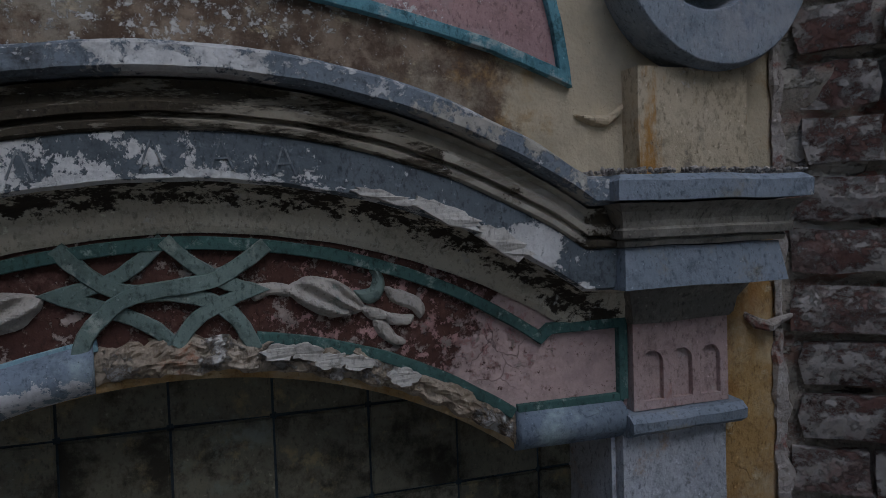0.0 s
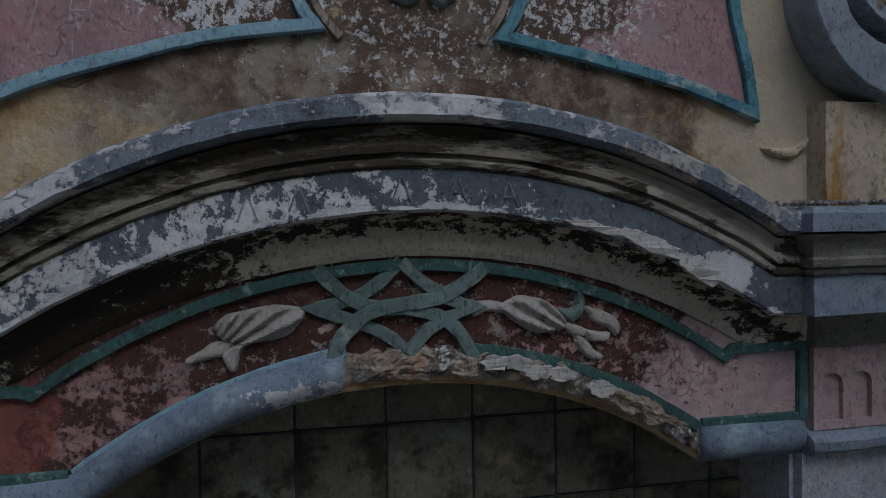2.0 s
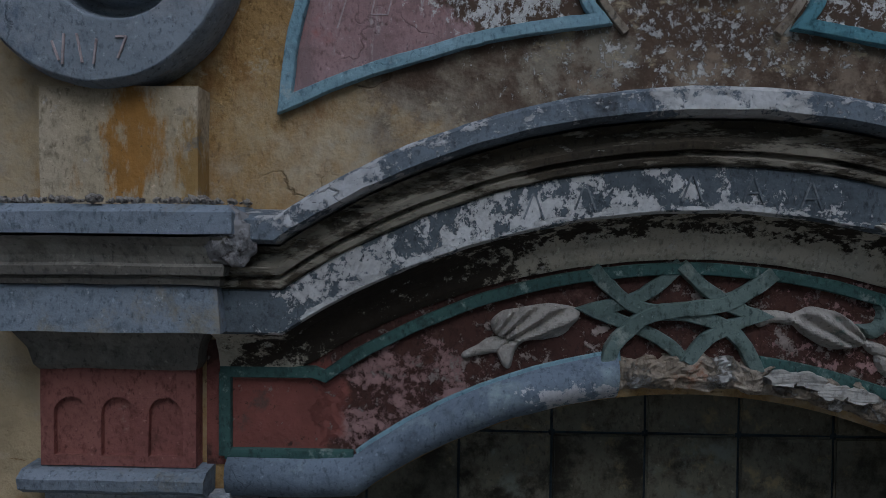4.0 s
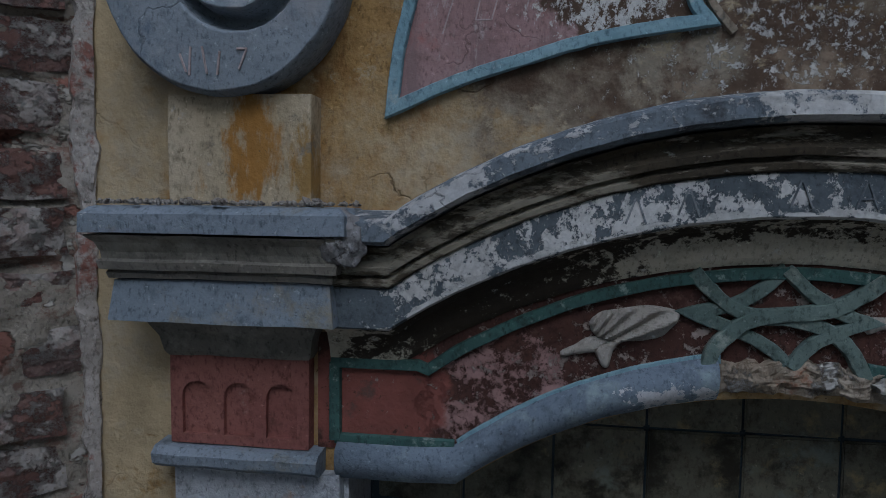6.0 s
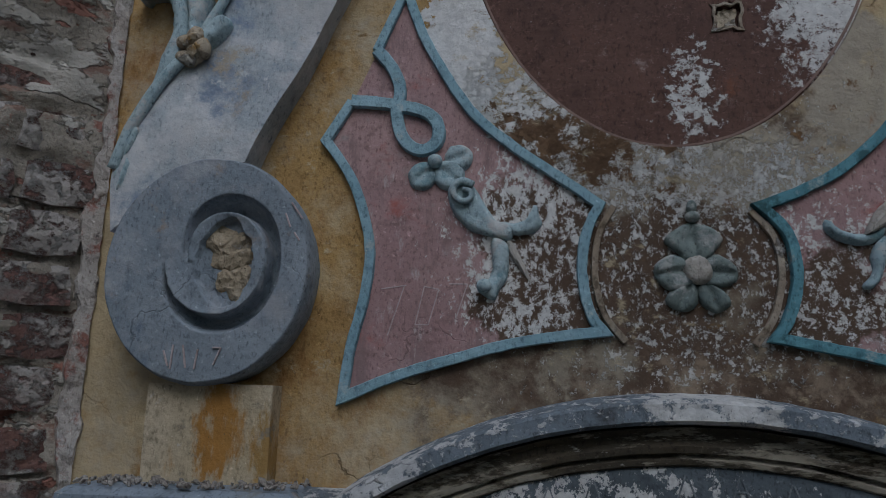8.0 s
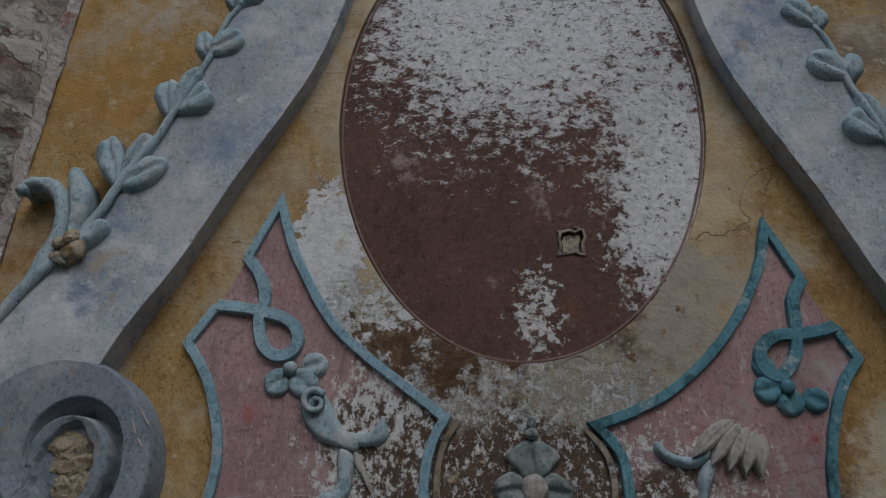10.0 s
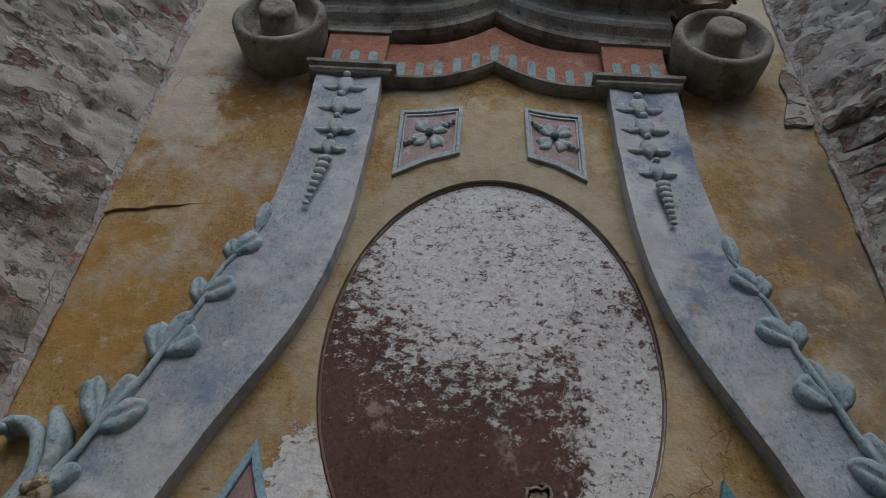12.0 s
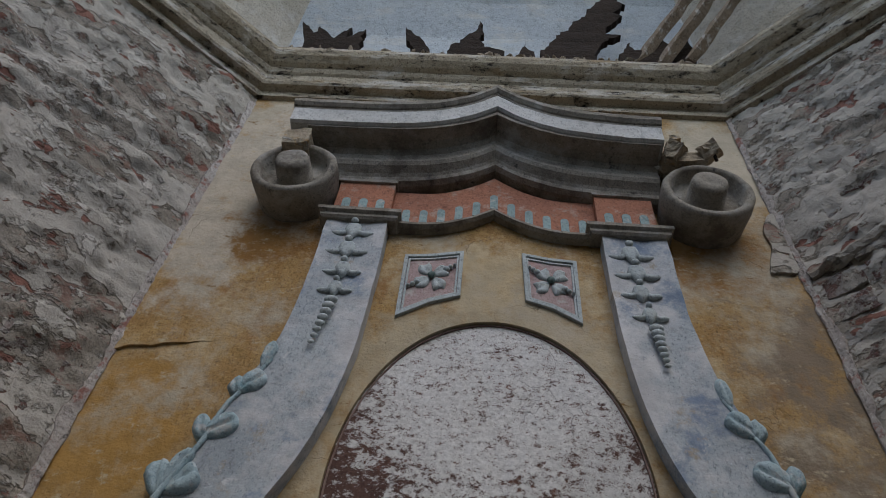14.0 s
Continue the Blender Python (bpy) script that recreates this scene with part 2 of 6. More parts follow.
m_lip = coat("grimy_blue_grey_moulding", (0.21, 0.245, 0.28), (0.14, 0.165, 0.19), [
    ((0.05, 0.05, 0.05), 8.0, 0.66, 0.08), ((0.62, 0.62, 0.62), 40.0, 0.60, 0.03, (1, 1, 1.3), (0.165, 0.03, 0.10), 0.6), ((0.50, 0.47, 0.41), 16.0, 0.60, 0.03, None, (0.45, 1.66, 0.20, 0.12, 0.22), 0.5),
    ((0.66, 0.65, 0.63), 34.0, 0.58, 0.03, None, (0.02, 1.78, 0.13, 0.06, 0.30), 0.6), ((0.62, 0.62, 0.62), 22.0, 0.58, 0.03, None, (-0.50, 1.64, 0.14, 0.12, 0.2), 0.6)], bump=0.6, cracks=8.0)
m_cove = coat("dark_brown_moulding", (0.085, 0.068, 0.046), (0.05, 0.042, 0.03), [
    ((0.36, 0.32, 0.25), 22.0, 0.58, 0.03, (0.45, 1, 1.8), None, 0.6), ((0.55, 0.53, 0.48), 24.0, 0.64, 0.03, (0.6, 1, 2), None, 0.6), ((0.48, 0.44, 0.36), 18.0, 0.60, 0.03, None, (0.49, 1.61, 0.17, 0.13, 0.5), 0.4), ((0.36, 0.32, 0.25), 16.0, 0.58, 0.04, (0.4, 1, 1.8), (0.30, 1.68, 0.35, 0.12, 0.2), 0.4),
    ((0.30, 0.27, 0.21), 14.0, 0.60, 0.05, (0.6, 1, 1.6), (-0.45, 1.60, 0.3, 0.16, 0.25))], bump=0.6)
m_fascia = coat("slate_fascia_with_white_flakes", (0.15, 0.175, 0.195), (0.105, 0.125, 0.14), [
    ((0.74, 0.73, 0.71), 46.0, 0.60, 0.02, (1, 1, 0.8), (-0.15, 1.60, 0.34, 0.12, 0.22), 0.7),
    ((0.74, 0.73, 0.71), 42.0, 0.58, 0.02, (0.5, 1, 1), (-0.002, 0.014, 0.18), 0.7),
    ((0.70, 0.69, 0.67), 12.0, 0.60, 0.02, None, (0.48, 1.53, 0.11, 0.05, 0.4), 0.7), ((0.66, 0.65, 0.63), 30.0, 0.60, 0.02, None, (-0.50, 1.53, 0.12, 0.08, 0.25), 0.7),
    ((0.60, 0.60, 0.60), 38.0, 0.63, 0.02, None, None, 0.5)], bump=0.6, cracks=9.0)
m_soffit = coat("cream_soffit_soot_and_shade", (0.62, 0.565, 0.45), (0.52, 0.465, 0.36), [
    # DARK layers: soot, plus shade under the fascia painted into the colour
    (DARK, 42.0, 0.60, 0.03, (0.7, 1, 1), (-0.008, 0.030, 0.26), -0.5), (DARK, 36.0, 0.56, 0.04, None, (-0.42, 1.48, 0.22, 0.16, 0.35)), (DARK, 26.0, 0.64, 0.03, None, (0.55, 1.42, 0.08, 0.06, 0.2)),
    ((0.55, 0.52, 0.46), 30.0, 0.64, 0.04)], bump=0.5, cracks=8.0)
m_cap = coat("blue_grey_capital_paint", (0.27, 0.31, 0.36), (0.20, 0.24, 0.28), [
    ((0.30, 0.27, 0.20), 7.0, 0.60, 0.08), ((0.56, 0.57, 0.58), 30.0, 0.66, 0.03, None, None, 0.4), ((0.06, 0.06, 0.06), 10.0, 0.68, 0.06)], bump=0.5, cracks=7.0)
m_capdirt = coat("grimy_cream_moulding", (0.26, 0.24, 0.20), (0.17, 0.16, 0.14), [
    ((0.36, 0.34, 0.29), 9.0, 0.58, 0.08), ((0.07, 0.06, 0.05), 8.0, 0.62, 0.08)], bump=0.5, cracks=7.0)
m_redblock = coat("faded_red_plaster", (0.33, 0.14, 0.115), (0.26, 0.10, 0.085), [
    ((0.45, 0.30, 0.27), 12.0, 0.62, 0.06), ((0.14, 0.06, 0.05), 8.0, 0.66, 0.06), (CREAM, 34.0, 0.72, 0.03)], bump=0.5, cracks=8.0)
m_pinkblock = coat("pale_pink_plaster", (0.48, 0.36, 0.34), (0.40, 0.29, 0.27), [
    ((0.42, 0.22, 0.18), 8.0, 0.62, 0.08), ((0.55, 0.50, 0.46), 14.0, 0.62, 0.06)], bump=0.5, cracks=8.0)
m_orange = coat("orange_pink_plaster", (0.46, 0.20, 0.12), (0.38, 0.17, 0.11), [
    ((0.50, 0.34, 0.26), 16.0, 0.58, 0.06), ((0.18, 0.09, 0.06), 10.0, 0.66, 0.06)], bump=0.5, cracks=9.0)
m_flute = coat("pale_aqua_paint", (0.34, 0.44, 0.43), (0.25, 0.35, 0.35), [((0.5, 0.5, 0.46), 30.0, 0.6, 0.05)], bump=0.4)
m_block = coat("cream_block_with_rust", (0.56, 0.47, 0.34), (0.48, 0.39, 0.26), [
    ((0.40, 0.20, 0.05), 9.0, 0.60, 0.05, (1.5, 1, 0.6), (-0.81, 1.72, 0.05, 0.12, 0.3)), ((0.40, 0.25, 0.09), 10.0, 0.60, 0.05, (1.5, 1, 0.6), (-0.73, 1.68, 0.03, 0.12, 0.2)),
    ((0.42, 0.22, 0.06), 6.0, 0.60, 0.06, (1.6, 1, 0.5)), ((0.28, 0.24, 0.18), 14.0, 0.62, 0.05), (WHITE, 9.0, 0.66, 0.05)], bump=0.5, cracks=8.0)
m_white = coat("rough_whitewash", (0.50, 0.52, 0.55), (0.40, 0.42, 0.45), [
    ((0.44, 0.34, 0.27), 10.0, 0.62, 0.06), ((0.20, 0.20, 0.20), 16.0, 0.66, 0.05)], bump=0.9)
m_torus = coat("blue_grey_roll_moulding", (0.22, 0.27, 0.33), (0.17, 0.21, 0.26), [
    ((0.34, 0.42, 0.44), 8.0, 0.58, 0.08), ((0.66, 0.66, 0.67), 60.0, 0.60, 0.02, None, (-0.16, 1.36, 0.10, 0.03, 0.25), 0.5),
    ((0.06, 0.06, 0.06), 12.0, 0.68, 0.05)], bump=0.4, cracks=9.0)
m_rubble = coat("broken_raw_plaster", (0.40, 0.34, 0.27), (0.27, 0.21, 0.15), [
    ((0.64, 0.61, 0.57), 11.0, 0.58, 0.03, None, None, 0.8), ((0.12, 0.09, 0.06), 13.0, 0.60, 0.05), ((0.30, 0.14, 0.08), 9.0, 0.66, 0.05)], bump=1.0)
m_oval = coat("brown_oval_ground_with_white_flakes", (0.145, 0.078, 0.06), (0.105, 0.058, 0.046), [
    ((0.21, 0.09, 0.055), 8.0, 0.62, 0.06),
    ((0.72, 0.70, 0.67), 38.0, 0.575, 0.02, (0.8, 1, 1.1), (0.02, 3.26, 0.55, 0.60, 0.30), 0.5, 0.84),
    ((0.72, 0.70, 0.67), 30.0, 0.575, 0.02, (1.0, 1, 1.0), (0.33, 2.66, 0.17, 0.42, 0.30), 0.5, 0.84),
    ((0.72, 0.70, 0.67), 40.0, 0.59, 0.03, None, (0.04, 2.36, 0.06, 0.12, 0.2), 0.5),
    ((0.68, 0.66, 0.63), 24.0, 0.655, 0.02, None, None, 0.5, 0.85), ((0.20, 0.115, 0.09), 58.0, 0.57, 0.02, (0.8, 1, 1.2), None, -0.4, 0.84), ((0.17, 0.10, 0.08), 26.0, 0.64, 0.02, (0.6, 1, 1.4), None, -0.4, 0.8), ((0.36, 0.27, 0.24), 9.0, 0.64, 0.05)], bump=0.5, cracks=7.0)
m_rim = coat("brown_shade_rim", (0.20, 0.125, 0.105), (0.27, 0.19, 0.16), [((0.45, 0.42, 0.40), 26.0, 0.68, 0.04)], bump=0.4)
m_grey = coat("grey_stone_stucco", (0.35, 0.315, 0.26), (0.26, 0.23, 0.185), [
    ((0.40, 0.38, 0.34), 7.0, 0.58, 0.1), ((0.15, 0.125, 0.10), 6.0, 0.56, 0.10), ((0.09, 0.08, 0.07), 14.0, 0.63, 0.05)], bump=0.45, cracks=4.0)
m_pedfascia = coat("pale_grey_fascia", (0.62, 0.61, 0.58), (0.50, 0.49, 0.46), [
    ((0.20, 0.20, 0.19), 9.0, 0.64, 0.08, (1.8, 1, 0.5)), ((0.55, 0.55, 0.54), 10.0, 0.6, 0.08)], bump=0.35, cracks=5.0)
m_cornice = coat("cream_lime_cornice", (0.47, 0.41, 0.315), (0.37, 0.315, 0.235), [
    ((0.60, 0.56, 0.50), 9.0, 0.56, 0.06, (0.5, 0.5, 1.6)), ((0.28, 0.21, 0.13), 8.0, 0.62, 0.05, (0.4, 0.4, 2.5)), ((0.035, 0.03, 0.025), 30.0, 0.58, 0.04, (0.35, 0.35, 1.6), None, -0.6, 0.8), ((0.16, 0.12, 0.085), 60.0, 0.60, 0.03)], bump=0.9, cracks=5.0)
m_mortar = coat("rough_lime_mortar", (0.37, 0.325, 0.27), (0.265, 0.23, 0.185), [
    ((0.24, 0.15, 0.115), 7.0, 0.56, 0.04, (1, 1, 1.8)), ((0.29, 0.14, 0.105), 9.0, 0.60, 0.02, (1, 1, 1.9)),
    ((0.47, 0.43, 0.37), 5.0, 0.54, 0.015, (1, 1, 1.7), (0.0, 4.0, 3.0, 1.7, 0.14), 1.6, 0.62),
    ((0.55, 0.51, 0.45), 9.0, 0.60, 0.015, (1, 1, 1.5), (0.0, 4.0, 3.0, 1.7, 0.05), 1.2, 0.66),
    ((0.29, 0.14, 0.105), 6.5, 0.625, 0.014, (1, 1, 1.9), None, -1.2, 0.6),
    ((0.05, 0.04, 0.032), 15.0, 0.655, 0.018, (0.45, 0.45, 2.4), None, -1.4, 0.72), ((0.06, 0.05, 0.04), 60.0, 0.66, 0.02, None, None, -0.8, 0.8), ((0.60, 0.58, 0.54), 34.0, 0.63, 0.03, None, None, 0.5, 0.8)], bump=1.0, grain=130.0)
m_brick = coat("old_red_brick", (0.235, 0.125, 0.098), (0.165, 0.09, 0.075), [
    ((0.42, 0.38, 0.345), 13.0, 0.49, 0.04, (1, 1, 1.4), None, 1.0), ((0.29, 0.205, 0.18), 9.0, 0.56, 0.08), ((0.42, 0.40, 0.37), 46.0, 0.57, 0.03, None, None, 0.6, 0.8), ((0.08, 0.045, 0.035), 22.0, 0.62, 0.04),
    ((0.48, 0.44, 0.38), 11.0, 0.60, 0.02, None, (0.0, 4.0, 3.0, 1.6, 0.14), 1.2, 0.7)], bump=1.0, grain=120.0, piece=True)
m_vault = coat("pale_blue_limewash", (0.52, 0.57, 0.62), (0.45, 0.50, 0.56), [
    ((0.62, 0.63, 0.63), 6.0, 0.58, 0.08, (0.7, 1, 2.0)), ((0.26, 0.22, 0.18), 16.0, 0.70, 0.03)], bump=0.6, cracks=2.5)
m_vault2 = coat("cream_limewash", (0.58, 0.54, 0.47), (0.48, 0.44, 0.37), [
    ((0.28, 0.22, 0.16), 11.0, 0.64, 0.05), ((0.64, 0.62, 0.58), 7.0, 0.56, 0.08)], bump=0.8, cracks=3.0)
m_wood = coat("rotten_dark_timber", (0.032, 0.020, 0.014), (0.02, 0.013, 0.010), [
    ((0.10, 0.062, 0.04), 16.0, 0.66, 0.05, (3, 3, 0.6)), ((0.02, 0.015, 0.012), 22.0, 0.6, 0.06, (4, 4, 0.5))], bump=1.0)
m_lath = coat("weathered_grey_lath", (0.30, 0.24, 0.18), (0.20, 0.15, 0.11), [
    ((0.48, 0.45, 0.41), 12.0, 0.58, 0.05, (3, 3, 0.6)), ((0.05, 0.04, 0.03), 26.0, 0.60, 0.03, (4, 4, 0.5))], bump=1.0)
m_tile = coat("dirty_glazed_tile", (0.24, 0.22, 0.16), (0.15, 0.14, 0.10), [
    ((0.30, 0.24, 0.13), 10.0, 0.60, 0.05), ((0.035, 0.03, 0.02), 7.0, 0.55, 0.08), ((0.22, 0.24, 0.20), 6.0, 0.62, 0.06)], rough=0.6, bump=0.5, piece=True)
m_joint = coat("dark_blue_joint", (0.04, 0.06, 0.07), (0.03, 0.04, 0.05), bump=0.5)
m_scratch = coat("pale_scratched_plaster", (0.56, 0.47, 0.46), (0.45, 0.36, 0.35), bump=0.3)
m_faint = coat("faint_grey_scratch", (0.33, 0.35, 0.36), (0.20, 0.22, 0.23), [((0.14, 0.16, 0.18), 40.0, 0.52, 0.05)], bump=0.3)
m_floor = coat("dusty_stone_floor", (0.42, 0.39, 0.34), (0.33, 0.30, 0.26), [((0.36, 0.33, 0.29), 5.0, 0.6, 0.1)], bump=0.8)
m_ground = coat("grass_and_earth", (0.14, 0.15, 0.07), (0.20, 0.17, 0.12), [((0.10, 0.13, 0.05), 0.6, 0.55, 0.1)], bump=0.8)
m_stain = coat("dusty_crumbs", (0.40, 0.37, 0.34), (0.25, 0.22, 0.19), [((0.10, 0.08, 0.07), 60.0, 0.56, 0.05)], bump=0.8)

# ==== shaping helpers


def obj(name, verts, faces, mat, parent=None, label="", smooth=False, rough=0.0, scale=18.0, bevel=0.0):
    """One mesh object; rough: unevenness in metres."""
    if rough:
        out = []
        for v in verts:
            n = noise.noise_vector(Vector(v) * scale) + 0.5 * noise.noise_vector(Vector(v) * scale * 2.7)
            out.append((v[0] + n.x * rough, v[1] + n.y * rough, v[2] + n.z * rough))
        verts = out
    me = bpy.data.meshes.new(name)
    me.from_pydata([tuple(v) for v in verts], [], faces)
    bm = bmesh.new()
    bm.from_mesh(me)
    bmesh.ops.remove_doubles(bm, verts=bm.verts, dist=1e-5)
    bmesh.ops.recalc_face_normals(bm, faces=bm.faces)
    if bevel:
        bmesh.ops.bevel(bm, geom=[e for e in bm.edges if len(e.link_faces) == 2 and e.calc_face_angle(0) > 0.6],
                        offset=bevel, segments=2, affect="EDGES")
    bm.to_mesh(me)
    bm.free()
    me.materials.append(mat)
    if smooth:
        for p in me.polygons:
            p.use_smooth = True
    ob = new(name, me)
    ob.parent = parent
    return tagged(ob, label)


def thing(name, label, category, group="", kind=""):
    """An Empty that parents the parts of one thing; its parts are in world places."""
    return tagged(new(name), label, category, group, kind)


def spline(pts, n=8):
    """A smooth line through the points."""
    out = []
    for i in range(len(pts) - 1):
        p0, p1, p2, p3 = (Vector(pts[min(max(k, 0), len(pts) - 1)]) for k in (i - 1, i, i + 1, i + 2))
        for j in range(n):
            t = j / n
            out.append(0.5 * (2 * p1 + (p2 - p0) * t + (2 * p0 - 5 * p1 + 4 * p2 - p3) * t * t + (3 * p1 - p0 - 3 * p2 + p3) * t ** 3))
    return out + [Vector(pts[-1])]


def arc(cx, cz, r, x0, x1, n=48):
    return [(x, cz + math.sqrt(r * r - (x - cx) ** 2)) for x in np.linspace(x0, x1, n)]


def grid_faces(rows, cols, closed=False):
    f = []
    for i in range(rows - 1):
        for j in range(cols if closed else cols - 1):
            k = (j + 1) % cols
            f.append((i * cols + j, i * cols + k, (i + 1) * cols + k, (i + 1) * cols + j))
    return f


def raised(path, profile):
    """A moulding: the profile (y, dz), carried along the path (x, z) and kept upright; ends closed."""
    v, c = [], len(profile)
    for x, z in path:
        v += [(x, y, z + dz) for y, dz in profile]
    f = grid_faces(len(path), c, True)
    f += [tuple(range(c)), tuple(range((len(path) - 1) * c, len(path) * c))]
    return v, f


def band(path, width, rise, y=0.0, closed=False, taper=None):
    """A flat raised band with softened edges along a line (x, z) on the plane y."""
    pts = [Vector((p[0], p[1])) for p in path]
    n = len(pts)
    prof = ((-0.5, -0.002), (-0.5, 0.72), (-0.43, 0.97), (0.0, 1.0), (0.43, 0.97), (0.5, 0.72), (0.5, -0.002))
    v = []
    for i, p in enumerate(pts):
        a = pts[i - 1] if (i or closed) else None
        b = pts[(i + 1) % n] if (i < n - 1 or closed) else None
        d1 = (p - a).normalized() if a is not None else (b - p).normalized()
        d2 = (b - p).normalized() if b is not None else d1
        t = (d1 + d2)
        t = t.normalized() if t.length > 1e-4 else d1
        nrm = Vector((-t.y, t.x))
        k = 1 / max(0.4, math.sqrt(max(0.0, (1 + d1.dot(d2)) / 2)))
        w = width * (taper(i / (n - 1)) if taper else 1)
        for o, h in prof:
            q = p + nrm * (o * w * k)
            v.append((q.x, y - max(h, 0) * rise + (0.002 if h < 0 else 0), q.y))
    c = len(prof)
    f = grid_faces(n, c, True)
    if closed:
        f += [((n - 1) * c + j, (n - 1) * c + (j + 1) % c, (j + 1) % c, j) for j in range(c)]
    else:
        f += [tuple(range(c)), tuple(range((n - 1) * c, n * c))]
    return v, f


def tube(path, radii, sides=8):
    pts = [Vector(p) for p in path]
    v = []
    for i, p in enumerate(pts):
        t = (pts[min(i + 1, len(pts) - 1)] - pts[max(i - 1, 0)]).normalized()
        a = t.cross(Vector((0, 1, 0)))
        a = a.normalized() if a.length > 1e-3 else Vector((1, 0, 0))
        b = t.cross(a)
        r = radii[i] if isinstance(radii, (list, tuple)) else radii
        for k in range(sides):
            q = p + (a * math.cos(2 * math.pi * k / sides) + b * math.sin(2 * math.pi * k / sides)) * r
            v.append(tuple(q))
    f = grid_faces(len(pts), sides, True)
    f += [tuple(range(sides)), tuple(range((len(pts) - 1) * sides, len(pts) * sides))]
    return v, f


def sheet(outline, y0, y1):
    """A flat plate of that outline (x, z) between the depths y0 (front) and y1."""
    n = len(outline)
    bm = bmesh.new()
    a = [bm.verts.new((x, y0, z)) for x, z in outline]
    b = [bm.verts.new((x, y1, z)) for x, z in outline]
    for k in range(n):
        bm.faces.new((a[k], a[(k + 1) % n], b[(k + 1) % n], b[k]))
    bm.verts.index_update()
    v = [tuple(q.co) for q in bm.verts]
    f = [tuple(q.index for q in p.verts) for p in bm.faces]
    f += [tuple(g) for g in tessellate_polygon([[Vector((x, z, 0)) for x, z in outline]])]
    bm.free()
    return v, f


def box(x0, x1, y0, y1, z0, z1):
    v = [(x, y, z) for x in (x0, x1) for y in (y0, y1) for z in (z0, z1)]
    return v, [(0, 1, 3, 2), (4, 6, 7, 5), (0, 4, 5, 1), (2, 3, 7, 6), (0, 2, 6, 4), (1, 5, 7, 3)]


def blob(cx, cy, cz, rx, ry, rz, turn=0.0, nu=14, nv=9):
    """A rounded lump, turned in the wall's plane."""
    v, ca, sa = [], math.cos(turn), math.sin(turn)
    for i in range(nv):
        th = math.pi * i / (nv - 1)
        for j in range(nu):
            ph = 2 * math.pi * j / nu
            x, y, z = rx * math.sin(th) * math.cos(ph), ry * math.cos(th), rz * math.sin(th) * math.sin(ph)
            v.append((cx + x * ca - z * sa, cy + y, cz + x * sa + z * ca))
    return v, grid_faces(nv, nu, True)


def petal(x, z, length, width, turn, y=0.0, lift=0.02, crease=0.35, curl=0.0, n=9, m=7, tip=0.75, late=0.8):
    """A stucco leaf on the plane y from its base (x, z), growing towards the angle turn (degrees, 0 is right, 90 up)."""
    a = radians(turn)
    v = []
    for i in range(n):
        t = i / (n - 1)
        w = width * (math.sin(math.pi * min(t ** late, 1)) ** tip + 0.06 * (1 - t))
        for j in range(m):
            s = -1 + 2 * j / (m - 1)
            h = lift * (1 - s * s) ** 0.5 * (0.35 + 0.65 * math.sin(math.pi * min(1, t * 0.9 + 0.05)))
            h *= 1 - crease * math.exp(-(s / 0.22) ** 2)
            h += lift * 0.6 * t * t
            u, q = length * t, 0.5 * w * s + curl * length * t * t
            v.append((x + u * math.cos(a) - q * math.sin(a), y - h - 0.002, z + u * math.sin(a) + q * math.cos(a)))
    f = grid_faces(n, m)
    k = len(v)
    v += [(p[0], y + 0.004, p[2]) for p in v]
    f += [tuple(reversed([q + k for q in g])) for g in f]
    edge = [(0, j) for j in range(m)] + [(i, m - 1) for i in range(1, n)] + [(n - 1, j) for j in range(m - 2, -1, -1)] + [(i, 0) for i in range(n - 2, 0, -1)]
    e = [i * m + j for i, j in edge]
    f += [(e[q], e[(q + 1) % len(e)], e[(q + 1) % len(e)] + k, e[q] + k) for q in range(len(e))]
    return v, f


def merge(*shapes):
    v, f = [], []
    for a, b in shapes:
        f += [tuple(i + len(v) for i in g) for g in b]
        v += list(a)
    return v, f


